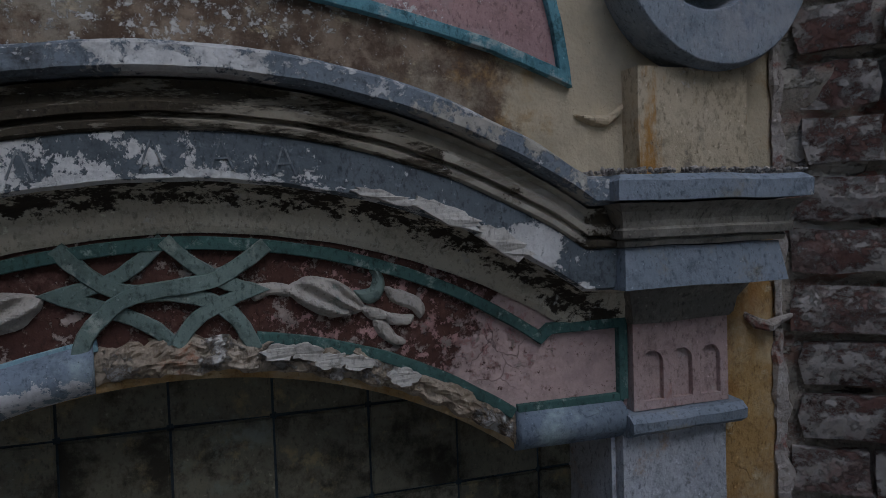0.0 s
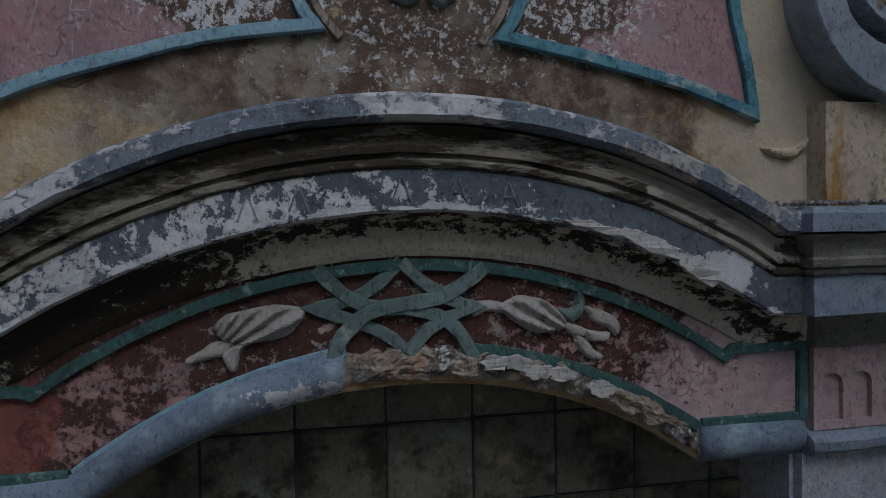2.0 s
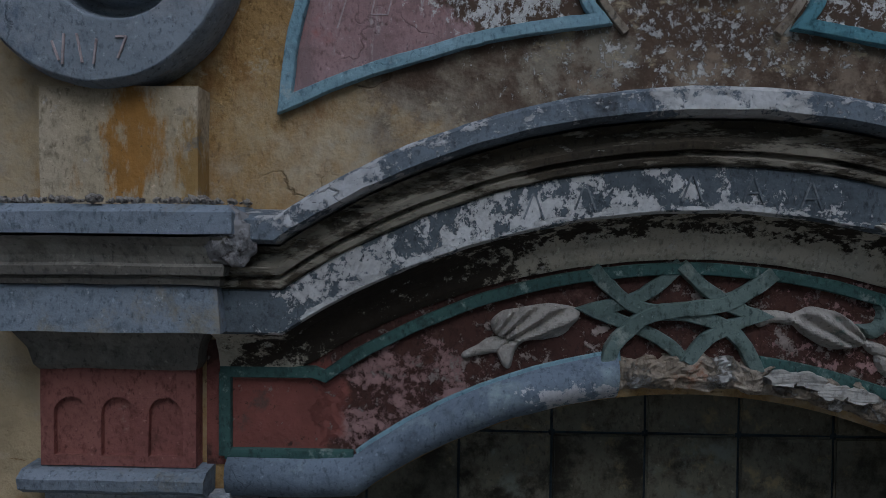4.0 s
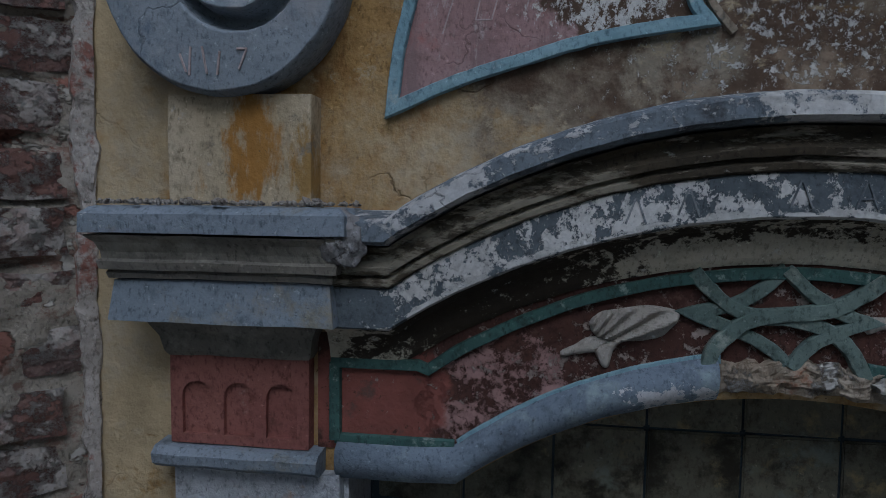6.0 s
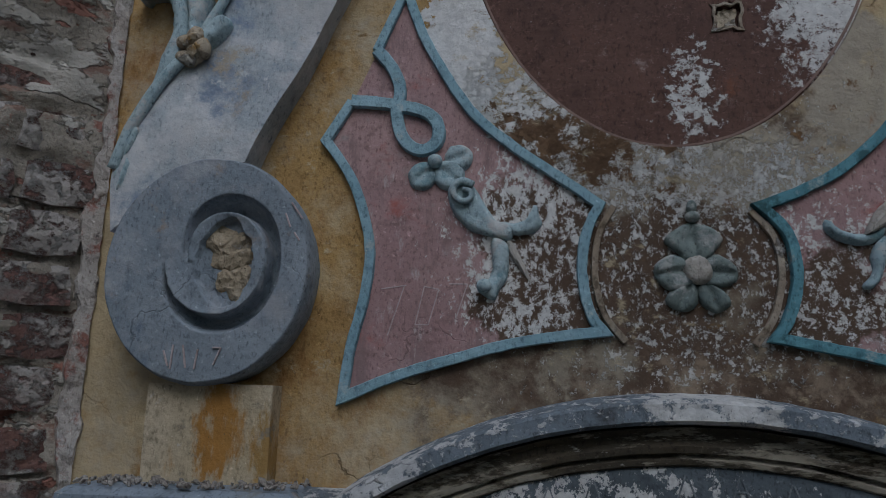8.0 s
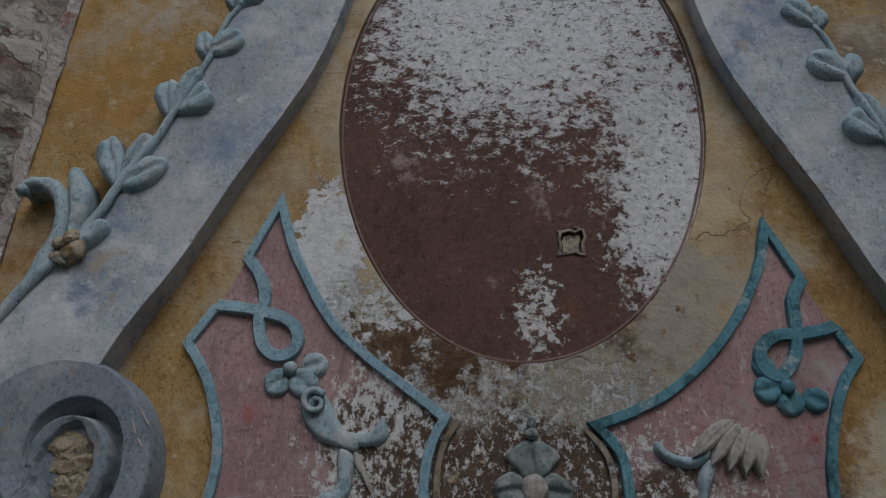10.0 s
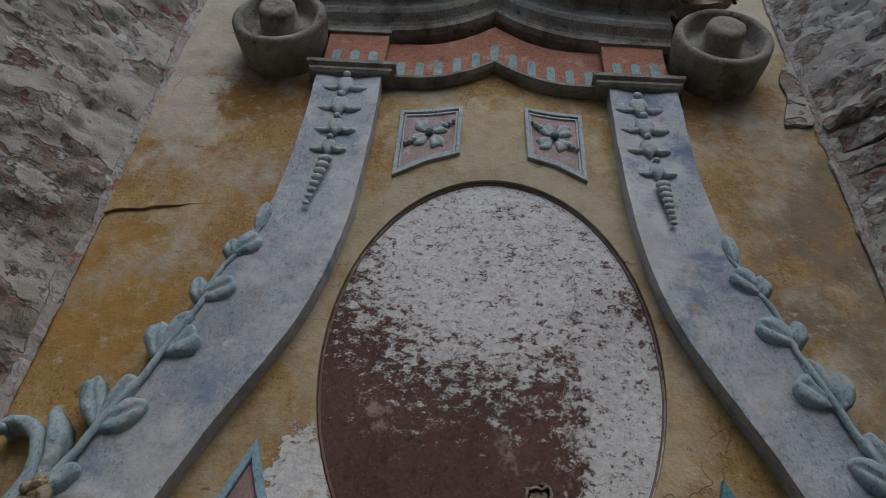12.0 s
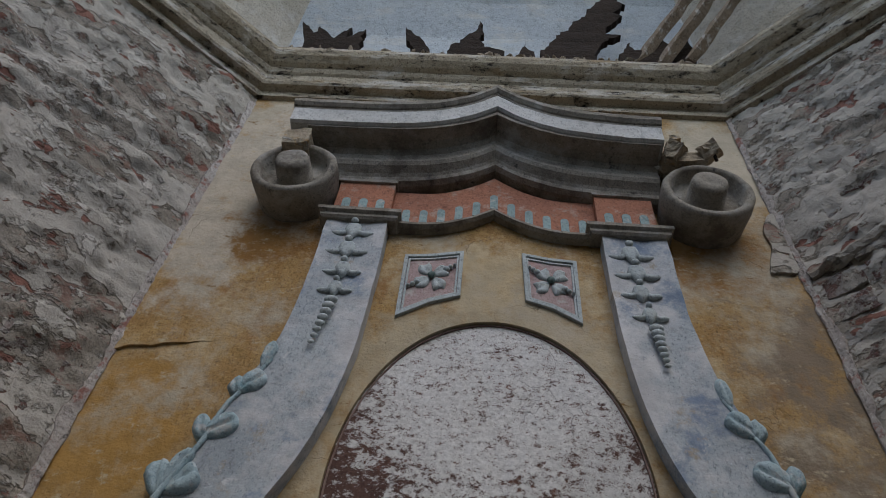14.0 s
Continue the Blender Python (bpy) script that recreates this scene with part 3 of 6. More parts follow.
def relief(outline, lift, y=0.0, edge=0.014, axis=None, crease=0.35, ribs=None, back=0.004, step=0.0055, n=4, shift=(0, 0)):
    """A modelled stucco piece: a smooth closed outline (x, z), rounded up from its edge; axis: base and tip of a sunk midrib;
    ribs: (number, hub x, hub z, depth) for fluting that spreads from a hub."""
    m = len(outline)
    ring = []
    for i in range(m):
        p0, p1, p2, p3 = (Vector(outline[(i + k) % m]) for k in (-1, 0, 1, 2))
        for j in range(n):
            t = j / n
            ring.append(0.5 * (2 * p1 + (p2 - p0) * t + (2 * p0 - 5 * p1 + 4 * p2 - p3) * t * t + (3 * p1 - p0 - 3 * p2 + p3) * t ** 3))
    ring = np.array([tuple(p) for p in ring]) + np.array(shift)
    a, b = ring, np.roll(ring, -1, axis=0)

    def away(p):
        u = np.clip(((p - a) * (b - a)).sum(1) / np.maximum(((b - a) ** 2).sum(1), 1e-12), 0, 1)
        return np.sqrt(((a + (b - a) * u[:, None] - p) ** 2).sum(1)).min()

    lo, hi = ring.min(0), ring.max(0)
    inner = []
    for gx in np.arange(lo[0], hi[0], step):
        for k, gz in enumerate(np.arange(lo[1], hi[1], step)):
            p = np.array((gx + (0.5 * step if k % 2 else 0), gz))
            odd = ((a[:, 1] > p[1]) != (b[:, 1] > p[1])) & (p[0] < (b[:, 0] - a[:, 0]) * (p[1] - a[:, 1]) / (b[:, 1] - a[:, 1] + 1e-12) + a[:, 0])
            if odd.sum() % 2 and away(p) > 0.5 * step:
                inner.append(p)
    k = len(ring)
    pts = [Vector(p) for p in ring] + [Vector(p) for p in inner]
    vs, _, fs, *_ = delaunay_2d_cdt(pts, [(i, (i + 1) % k) for i in range(k)], [list(range(k))], 1, 1e-6)
    v = []
    for p in vs:
        d = min(1.0, away(np.array(p)) / edge)
        round_up = math.sqrt(max(0.0, 1 - (1 - d) ** 2))
        h = lift * (0.25 + 0.75 * round_up)
        if axis:
            p0, p1 = Vector(axis[0]) + Vector(shift), Vector(axis[1]) + Vector(shift)
            way = (p1 - p0).normalized()
            q = p - p0
            h -= lift * crease * round_up * math.exp(-((q.x * way.y - q.y * way.x) / 0.005) ** 2)
        if ribs:
            count, hx, hz, deep = ribs
            h += deep * round_up * math.sin(count * math.atan2(p.y - hz - shift[1], p.x - hx - shift[0]))
        v.append((p.x, y - h, p.y))
    f = [tuple(g) for g in fs]
    c = len(v)
    v += [(p[0], y + back, p[2]) for p in v]
    f += [tuple(reversed([i + c for i in g])) for g in fs]
    count = {}
    for g in fs:
        for e in zip(g, list(g[1:]) + [g[0]]):
            count.setdefault(tuple(sorted(e)), []).append(e)
    f += [(e[0][1], e[0][0], e[0][0] + c, e[0][1] + c) for e in count.values() if len(e) == 1]
    return v, f


def around(cx, cz, points):
    """Points given in millimetres from a centre."""
    return [(cx + x * 0.001, cz + z * 0.001) for x, z in points]


def disc(cx, cz, r, n=9):
    return [(cx + r * math.cos(2 * math.pi * k / n), cz + r * math.sin(2 * math.pi * k / n)) for k in range(n)]


def sag(shape, k, x0=0.0):
    """Lets a shape sink towards the right by k."""
    return [(x, y, z - k * (x - x0)) for x, y, z in shape[0]], shape[1]


def mirror(shape):
    return [(-x, y, z) for x, y, z in shape[0]], shape[1]


def side(shape, s, drop=0.0):
    """The shape for the left half, or mirrored for the right one and lowered by drop."""
    return shape if s < 0 else mirror(([(x, y, z - drop) for x, y, z in shape[0]], shape[1]))

# ==== the large structure
LX, RX, TOP = -1.105, 1.02, 4.83
TURN_L, TURN_R = radians(43), radians(42)
LEFT_WAY, RIGHT_WAY = Vector((-math.cos(TURN_L), -math.sin(TURN_L), 0)), Vector((math.cos(TURN_R), -math.sin(TURN_R), 0))
OVAL = (0.006, 2.855, 0.412, 0.602)


def arch_low(x):
    """The underside of the niche's head."""
    if abs(x) < 0.49:
        return 0.545 + math.sqrt(0.820 ** 2 - x * x)
    return 1.213 if abs(x) < 0.668 else 0.0


def altar_wall():
    xs = sorted(set([round(v, 4) for v in np.linspace(LX, RX, 110)] + [-0.668, -0.6681, 0.668, 0.6681, -0.49, 0.49]
                    + [OVAL[0] + OVAL[2] * math.sin(a) for a in np.linspace(-math.pi / 2, math.pi / 2, 41)]))
    v, f = [], []

    def quad(a, b, c, d):
        k = len(v)
        v.extend((a, b, c, d))
        f.append((k, k + 1, k + 2, k + 3))

    for a, b in zip(xs, xs[1:]):
        mid = (a + b) / 2
        lo = (arch_low(a + 1e-6), arch_low(b - 1e-6))
        if abs(b - a) > 2e-4:
            spans = [(lo, (5.05, 5.05))]
            if abs(mid - OVAL[0]) < OVAL[2]:
                h = [OVAL[3] * math.sqrt(max(0, 1 - ((q - OVAL[0]) / OVAL[2]) ** 2)) for q in (a, b)]
                dn, up = [OVAL[1] - q for q in h], [OVAL[1] + q for q in h]
                spans = [(lo, dn), (up, (5.05, 5.05))]
                for e in (dn, up):
                    quad((a, 0, e[0]), (b, 0, e[1]), (b, 0.05, e[1]), (a, 0.05, e[0]))
            for s0, s1 in spans:
                steps = max(2, int((s1[0] - s0[0]) / 0.25))
                for k in range(steps):
                    z = [[s[0] + (s[1] - s[0]) * q / steps for q in (k, k + 1)] for s in ((s0[0], s1[0]), (s0[1], s1[1]))]
                    quad((a, 0, z[0][0]), (b, 0, z[1][0]), (b, 0, z[1][1]), (a, 0, z[0][1]))
            quad((a, 0, lo[0]), (b, 0, lo[1]), (b, 0.16, lo[1]), (a, 0.16, lo[0]))
    for x in (-0.668, 0.668):
        quad((x, 0, 0), (x, 0.16, 0), (x, 0.16, 1.213), (x, 0, 1.213))
    k = len(v)
    b = box(LX - 0.2, RX + 0.2, 0.165, 0.40, 0, 5.05)
    v.extend(b[0])
    f.extend(tuple(i + k for i in g) for g in b[1])
    return v, f


wall_altar = obj("wall_altar", *altar_wall(), m_wall)
tagged(wall_altar, "ochre and cream lime plaster wall with peeling paint", "wall", kind="structure")


def rough_wall(name, corner, way, length, label, detail=True):
    """A raw masonry wall from the corner along way; its face is uneven mortar."""
    out = Vector((-way.y, way.x, 0)) if way.x * 1 > 0 else Vector((way.y, -way.x, 0))
    inward = -out if (Vector((0, -2.3, 0)) - corner).dot(out) > 0 else out
    inward = -inward
    n, m = (int(length / 0.013), 400) if detail else (14, 20)
    v, f = [], []
    z1 = 5.05
    for i in range(n + 1):
        for j in range(m + 1):
            s, z = length * i / n, z1 * j / m
            p = corner + way * s
            d = 0.0
            if detail:
                q = Vector((p.x, p.y, z))
                soft = 1.0 - 0.45 * min(1.0, max(0.0, (z - 2.2) / 0.6))
                d = 0.018 * noise.noise(q * 5.0) + 0.016 * soft * noise.noise(q * 13.0) + 0.010 * soft * noise.noise(q * 31.0) + 0.005 * noise.noise(q * 67.0)
                crust = min(1.0, max(0.0, 0.5 + 8 * noise.noise(Vector((p.x * 5, p.y * 5, z * 9))) + 2 * noise.noise(q * 22)))
                d += (0.004 + 0.014 * crust) * min(1.0, max(0.0, (z - 1.9) / 0.8)) - 0.004
                warp = 0.012 * noise.noise(q * 6.0 + Vector((3, 0, 0)))
                row = (z - 1.0 + 0.049 + warp) / 0.098
                gap = abs((row % 1.0) - 0.5) * 2
                high = min(1.0, max(0.0, (z - 2.1) / 0.6))
                d -= (0.026 - 0.014 * high) * max(0.0, gap - 0.70) / 0.30 * (0.5 + noise.noise(q * 4.0 + Vector((0, 9, 0))))
                col = (s + 0.13 * (int(row) % 2) + 0.04 * noise.noise(Vector((int(row) * 7.3, 0, 0))) + warp) / 0.262
                gap = abs((col % 1.0) - 0.5) * 2
                d -= 0.012 * max(0.0, gap - 0.88) / 0.12 * (0.4 + noise.noise(q * 5.0))
                d += 0.007 * noise.noise(Vector((int(row) * 3.1, int(col) * 5.7, 2.0)))
                d *= min(1.0, 0.3 + s * 6)
            v.append((p.x + inward.x * d, p.y + inward.y * d, z))
    f = grid_faces(n + 1, m + 1)
    k = len(v)
    a, b = corner - inward * 0.3, corner + way * length - inward * 0.3
    for p in (corner - inward * 0.05, corner + way * length - inward * 0.05, b, a):
        v.append((p.x, p.y, 0))
        v.append((p.x, p.y, z1))
    f += [(k + 2 * q, k + 2 * ((q + 1) % 4), k + 2 * ((q + 1) % 4) + 1, k + 2 * q + 1) for q in range(4)]
    f += [(k, k + 2, k + 4, k + 6), (k + 1, k + 3, k + 5, k + 7)]
    ob = obj(name, v, f, m_mortar, smooth=True)
    tagged(ob, label, "wall", kind="structure")
    return ob, inward


CORNER_L, CORNER_R = Vector((LX, 0, 0)), Vector((RX, 0, 0))
wall_left, IN_L = rough_wall("wall_left", CORNER_L, LEFT_WAY, 2.1, "raw brick wall smeared with grey lime mortar")
wall_right, IN_R = rough_wall("wall_right", CORNER_R, RIGHT_WAY, 2.1, "raw red brick wall with crumbling mortar")
END_L, END_R = CORNER_L + LEFT_WAY * 2.1, CORNER_R + RIGHT_WAY * 2.1
RING = [CORNER_R, END_R, END_R + Vector((0, -2.1, 0)), Vector((RX, -4.95, 0)), Vector((LX, -4.95, 0)), END_L + Vector((0, -2.1, 0)), END_L, CORNER_L]
for number, (a, b) in enumerate(zip(RING[1:6], RING[2:7])):
    name = "wall_%d" % (number + 1)
    if number != 2:
        rough_wall(name, a, (b - a).normalized(), (b - a).length, "plain grey lime mortar wall", False)
        continue
    way, span = (b - a).normalized(), (b - a).length
    out = Vector((way.y, -way.x, 0))
    out = out if out.dot((a + b) / 2 - Vector((0, -2.4, 0))) > 0 else -out
    shape = []
    for s0, s1, z0, z1 in ((0, 0.4, 0, 5.05), (span - 0.4, span, 0, 5.05), (0.4, span - 0.4, 0, 1.2), (0.4, span - 0.4, 3.4, 5.05)):
        v, f = box(s0, s1, 0, 0.3, z0, z1)
        shape.append(([tuple(a + way * x + out * y + Vector((0, 0, z))) for x, y, z in v], f))
    tagged(obj(name, *merge(*shape), m_mortar), "plain grey lime mortar wall with a tall window opening", "wall", kind="structure")

obj("ground", [(-900, -900, -0.21), (900, -900, -0.21), (900, 900, -0.21), (-900, 900, -0.21)], [(0, 1, 2, 3)], m_ground)
tagged(bpy.data.objects["ground"], "trampled grass and earth outside the ruin", "ground", kind="structure")
obj("floor", *box(-3.2, 3.2, -5.4, 0.4, -0.2, 0.0), m_floor)
tagged(bpy.data.objects["floor"], "dusty grey stone floor", "floor", kind="structure")


def ring_sweep(ring, profile, sink=0.0):
    """A moulding round the room: profile (inward, z) along the corners of the plan."""
    n, c, v = len(ring), len(profile), []
    centre = Vector((0, -2.4, 0))
    for i in range(n):
        p, a, b = ring[i], ring[i - 1], ring[(i + 1) % n]
        d1, d2 = (p - a).normalized(), (b - p).normalized()
        n1, n2 = Vector((-d1.y, d1.x, 0)), Vector((-d2.y, d2.x, 0))
        n1 = n1 if n1.dot(centre - p) > 0 else -n1
        n2 = n2 if n2.dot(centre - p) > 0 else -n2
        m = (n1 + n2) / (1 + n1.dot(n2))
        for o, z in profile:
            v.append((p.x + m.x * o, p.y + m.y * o, z - sink * p.x * (1 if abs(p.x) < 1.2 else 0.5)))
    f = [(i * c + j, i * c + (j + 1) % c, ((i + 1) % n) * c + (j + 1) % c, ((i + 1) % n) * c + j) for i in range(n) for j in range(c)]
    return v, f


CORNICE = [(-0.02, 4.795), (0.022, 4.80), (0.026, 4.818), (0.020, 4.83), (0.020, 4.845), (0.058, 4.85), (0.066, 4.862), (0.066, 4.925), (0.078, 4.935),
           (0.090, 4.955), (0.088, 4.962), (0.112, 4.972), (0.14, 4.995), (0.152, 5.02), (0.152, 5.045), (0.12, 5.06), (-0.05, 5.06)]
obj("cornice", *ring_sweep(RING, CORNICE, 0.03), m_cornice, bevel=0.0)
tagged(bpy.data.objects["cornice"], "weathered cream lime cornice with sooty grooves", "cornice", kind="structure")


def vault():
    """Leaning limewashed faces above the cornice, open to the sky at the top."""
    c = Vector((0, -2.4, 0))
    for i in (6, 7, 0):
        a, b = RING[i], RING[(i + 1) % 8]
        v = []
        rows = 7
        for r in range(rows):
            t = r / (rows - 1)
            k = 1.03 - 0.32 * t ** 2.2
            for s in np.linspace(0, 1, 9):
                p = c + (a.lerp(b, s) - c) * k
                v.append((p.x, p.y, 5.04 + 1.55 * t ** 0.9))
        n = len(v)
        v += [(c.x + (p[0] - c.x) * 1.07, c.y + (p[1] - c.y) * 1.07, p[2] + 0.06) for p in v]
        f = grid_faces(rows, 9) + [tuple(q + n for q in g) for g in grid_faces(rows, 9)]
        e = [j for j in range(9)] + [r * 9 + 8 for r in range(1, rows)] + [(rows - 1) * 9 + j for j in range(7, -1, -1)] + [r * 9 for r in range(rows - 2, 0, -1)]
        f += [(e[q], e[(q + 1) % len(e)], e[(q + 1) % len(e)] + n, e[q] + n) for q in range(len(e))]
        ob = obj("vault_%d" % (i + 1), v, f, m_vault if i in (7, 3) else m_vault2, rough=0.012, scale=4)
        tagged(ob, "pale blue limewashed vault face with cracks" if i in (7, 3) else "cream limewashed vault face with flaking plaster", "vault", kind="structure")


vault()

# ==== the niche under the arch
niche = tagged(obj("niche_back", *box(-0.668, 0.668, 0.146, 0.164, 0.0, 1.40), m_joint), "dark blue mortar bed of a tiled niche", "niche", kind="structure")
tile_mesh = []
for k in range(4):
    w, h = 0.151, 0.152
    v, f = box(-w / 2, w / 2, -0.008, 0.0, -h / 2, h / 2)
    o = obj("tile", v, f, m_tile, niche, rough=0.0015, scale=9 + k, bevel=0.003)
    tile_mesh.append(o.data)
    bpy.data.objects.remove(o)
for i in range(-4, 5):
    for j in range(0, 9):
        o = new("tile", tile_mesh[(i * 3 + j * 5) % 4])
        o.parent = niche
        o.location = (-0.0245 + 0.156 * i + 0.078, 0.146 + 0.002 * random.random(), 1.188 + 0.156 * (1.5 - j) - 0.078)
        o.rotation_euler = (random.uniform(-0.012, 0.012), random.uniform(-0.008, 0.008), random.uniform(-0.012, 0.012))

# ==== the arched entablature over the niche
XE = 0.585


def arch_path(x1=0.69, n=60):
    z0 = 0.572 + math.sqrt(1.062 ** 2 - XE ** 2)
    return [(-x1, z0), (-0.63, z0)] + arc(0.0, 0.572, 1.062, -XE, XE, n) + [(0.63, z0), (x1, z0)]


arch = thing("arch_entablature", "sooty grey arched stucco entablature with flaking white paint", "moulding")
AP = arch_path()
obj("top_lip", *raised(AP, [(0.01, 0.120), (-0.098, 0.126), (-0.108, 0.132), (-0.106, 0.158), (-0.098, 0.164), (-0.05, 0.172), (0.01, 0.176)]), m_lip, arch,
    "blue-grey lip with white flakes", rough=0.0022)
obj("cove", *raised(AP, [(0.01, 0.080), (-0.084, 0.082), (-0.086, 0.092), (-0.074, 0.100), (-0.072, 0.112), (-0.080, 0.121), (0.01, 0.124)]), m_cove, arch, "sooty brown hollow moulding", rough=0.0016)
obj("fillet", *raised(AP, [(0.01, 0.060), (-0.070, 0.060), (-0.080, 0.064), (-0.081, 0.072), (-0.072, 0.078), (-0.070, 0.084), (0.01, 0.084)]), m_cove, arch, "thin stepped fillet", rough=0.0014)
obj("fascia", *raised(AP, [(0.01, -0.003), (-0.064, -0.004), (-0.072, 0.0), (-0.074, 0.058), (-0.068, 0.064), (0.01, 0.064)]), m_fascia, arch, "slate grey fascia with white flakes", rough=0.0018)
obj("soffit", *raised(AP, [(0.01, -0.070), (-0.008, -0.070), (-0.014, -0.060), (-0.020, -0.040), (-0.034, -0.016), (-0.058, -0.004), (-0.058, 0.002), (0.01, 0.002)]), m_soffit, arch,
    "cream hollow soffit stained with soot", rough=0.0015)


def upper_edge(n=50):
    return [(-0.69, 1.392), (-0.552, 1.392)] + arc(-0.005, 0.617, 0.934, -0.535, 0.535, n) + [(0.552, 1.392), (0.69, 1.392)]


def lower_arc(x0, x1, lift=0.0, n=40):
    return arc(0.0, 0.582 + lift, 0.820, x0, x1, n)


def frieze_plate():
    up = [(x * (1.035 if abs(x) > 0.6 else 1), z + 0.045) for x, z in upper_edge()]
    lo = [(0.714, 1.25), (0.49, 1.25)] + list(reversed(lower_arc(-0.485, 0.485))) + [(-0.49, 1.25), (-0.714, 1.25)]
    return sheet(up + lo, -0.004, 0.003)


frieze = thing("arch_frieze", "dark red peeling stucco frieze with teal borders over the niche", "frieze")
obj("ground", *frieze_plate(), m_frieze, frieze, "dark red ground with pink remains")
obj("upper_border", *band(upper_edge(), 0.018, 0.012, -0.003), m_teal, frieze, rough=0.0015)
for s in (-1, 1):
    obj("end_border", *band([(s * 0.684, 1.39), (s * 0.684, 1.266)], 0.018, 0.012, -0.003), m_teal, frieze, rough=0.0015)
    obj("foot_border", *band([(s * 0.684, 1.268), (s * 0.492, 1.268)], 0.016, 0.010, -0.003), m_teal, frieze, rough=0.0015)
obj("lower_border", *band(lower_arc(0.10, 0.485, 0.020), 0.018, 0.010, -0.003), m_teal, frieze, rough=0.0015)
obj("lower_border", *band(lower_arc(-0.485, -0.10, 0.026), 0.016, 0.006, -0.003), m_blue, frieze, rough=0.0015)

roll = [(0.05, -0.034), (0.0, -0.036), (-0.016, -0.030), (-0.030, -0.015), (-0.033, 0.002), (-0.026, 0.018), (-0.012, 0.028), (0.0, 0.031)]
moulding = thing("roll_moulding", "blue-grey roll moulding with flaking paint along the niche head", "moulding")
obj("roll", *raised([(-0.68, 1.236), (-0.56, 1.236)] + lower_arc(-0.49, -0.105), roll), m_torus, moulding, smooth=True, rough=0.0018)
obj("roll", *raised([(0.49, 1.236), (0.56, 1.236), (0.68, 1.236)], roll), m_torus, moulding, smooth=True, rough=0.003)


def broken_edge():
    """The torn stretch where the roll has fallen off."""
    path = lower_arc(-0.11, 0.50, 0.0, 110)
    v, c = [], 19
    for i, (x, z) in enumerate(path):
        e = min(1, min(i, 109 - i) / 5)
        for j in range(c):
            t = j / (c - 1)
            q = Vector((x * 26, t * 2.4, 3.0))
            b = 0.018 * math.sin(math.pi * t) + 0.012 * noise.noise(q) + 0.008 * noise.noise(q * 2.3) + 0.005 * noise.noise(q * 5.1)
            v.append((x + 0.006 * noise.noise(q * 2.2), 0.03 * (t < 0.12) - b * e - 0.002, z - 0.036 + 0.060 * t + 0.008 * noise.noise(q * 1.7)))
    f = grid_faces(110, c)
    k = len(v)
    v += [(x, 0.05, z) for x, y, z in v]
    f += [tuple(g + k for g in q) for q in grid_faces(110, c)]
    e = [j for j in range(c)] + [r * c + c - 1 for r in range(1, 110)] + [109 * c + j for j in range(c - 2, -1, -1)] + [r * c for r in range(108, 0, -1)]
    f += [(e[q], e[(q + 1) % len(e)], e[(q + 1) % len(e)] + k, e[q] + k) for q in range(len(e))]
    return v, f


obj("broken_stretch", *broken_edge(), m_rubble, moulding, "torn cream plaster where the roll broke away")

# ---- interlaced ribbon in the frieze
lattice = thing("interlaced_ribbon", "green stucco ribbon interlaced into a star knot on the frieze", "ornament")
strands = [[(-0.143, 1.551), (-0.117, 1.522), (-0.087, 1.499), (-0.057, 1.488), (-0.008, 1.484), (0.045, 1.470), (0.081, 1.436), (0.098, 1.398)],
           [(0.118, 1.545), (0.081, 1.518), (0.041, 1.499), (-0.017, 1.491), (-0.061, 1.482), (-0.092, 1.460), (-0.112, 1.435), (-0.121, 1.405)]]
kinked = [[[(-0.014, 1.557), (-0.048, 1.526), (-0.087, 1.503), (-0.143, 1.489)], [(-0.143, 1.489), (-0.105, 1.475), (-0.057, 1.455), (-0.027, 1.437), (-0.005, 1.413)]],
          [[(-0.014, 1.557), (0.019, 1.524), (0.059, 1.498), (0.096, 1.483)], [(0.096, 1.483), (0.058, 1.468), (0.022, 1.447), (-0.005, 1.413)]]]


def knot_line(pts):
    return [tuple(p) for p in spline(pts, 7)]


for k, line in enumerate(strands):
    obj("ribbon", *band(knot_line(line), 0.022, 0.013 + 0.004 * k, -0.003), m_green, lattice, rough=0.0018, scale=40)
for k, (a, b) in enumerate(kinked):
    obj("ribbon", *band(knot_line(a)[:-1] + knot_line(b), 0.020, 0.010 + 0.004 * k, -0.003), m_green, lattice, rough=0.0018, scale=40)

# ---- shell and leaf ornaments in the frieze


m_shell = coat("pale_stone_stucco", (0.47, 0.43, 0.38), (0.37, 0.34, 0.30), [((0.20, 0.25, 0.22), 24.0, 0.64, 0.05), ((0.12, 0.07, 0.05), 30.0, 0.66, 0.04)], bump=0.6)

ornament = thing("shell_ornament", "pale stucco shell with fluted ribs and two tails on the frieze", "ornament", "frieze shells")
obj("body", *relief([(-0.206, 1.498), (-0.168, 1.493), (-0.159, 1.483), (-0.173, 1.462), (-0.192, 1.449), (-0.232, 1.442), (-0.262, 1.440), (-0.284, 1.452),
                     (-0.290, 1.470), (-0.273, 1.486), (-0.240, 1.492)], 0.013, -0.003, 0.012, ribs=(34, -0.310, 1.415, 0.0060), step=0.0035), m_shell, ornament, "fluted shell body", rough=0.0012, scale=50)
obj("tail", *relief([(-0.262, 1.446), (-0.290, 1.447), (-0.312, 1.434), (-0.333, 1.423), (-0.327, 1.415), (-0.299, 1.422), (-0.272, 1.428)], 0.012, -0.003, 0.009, step=0.004), m_shell, ornament, rough=0.0014, scale=50)
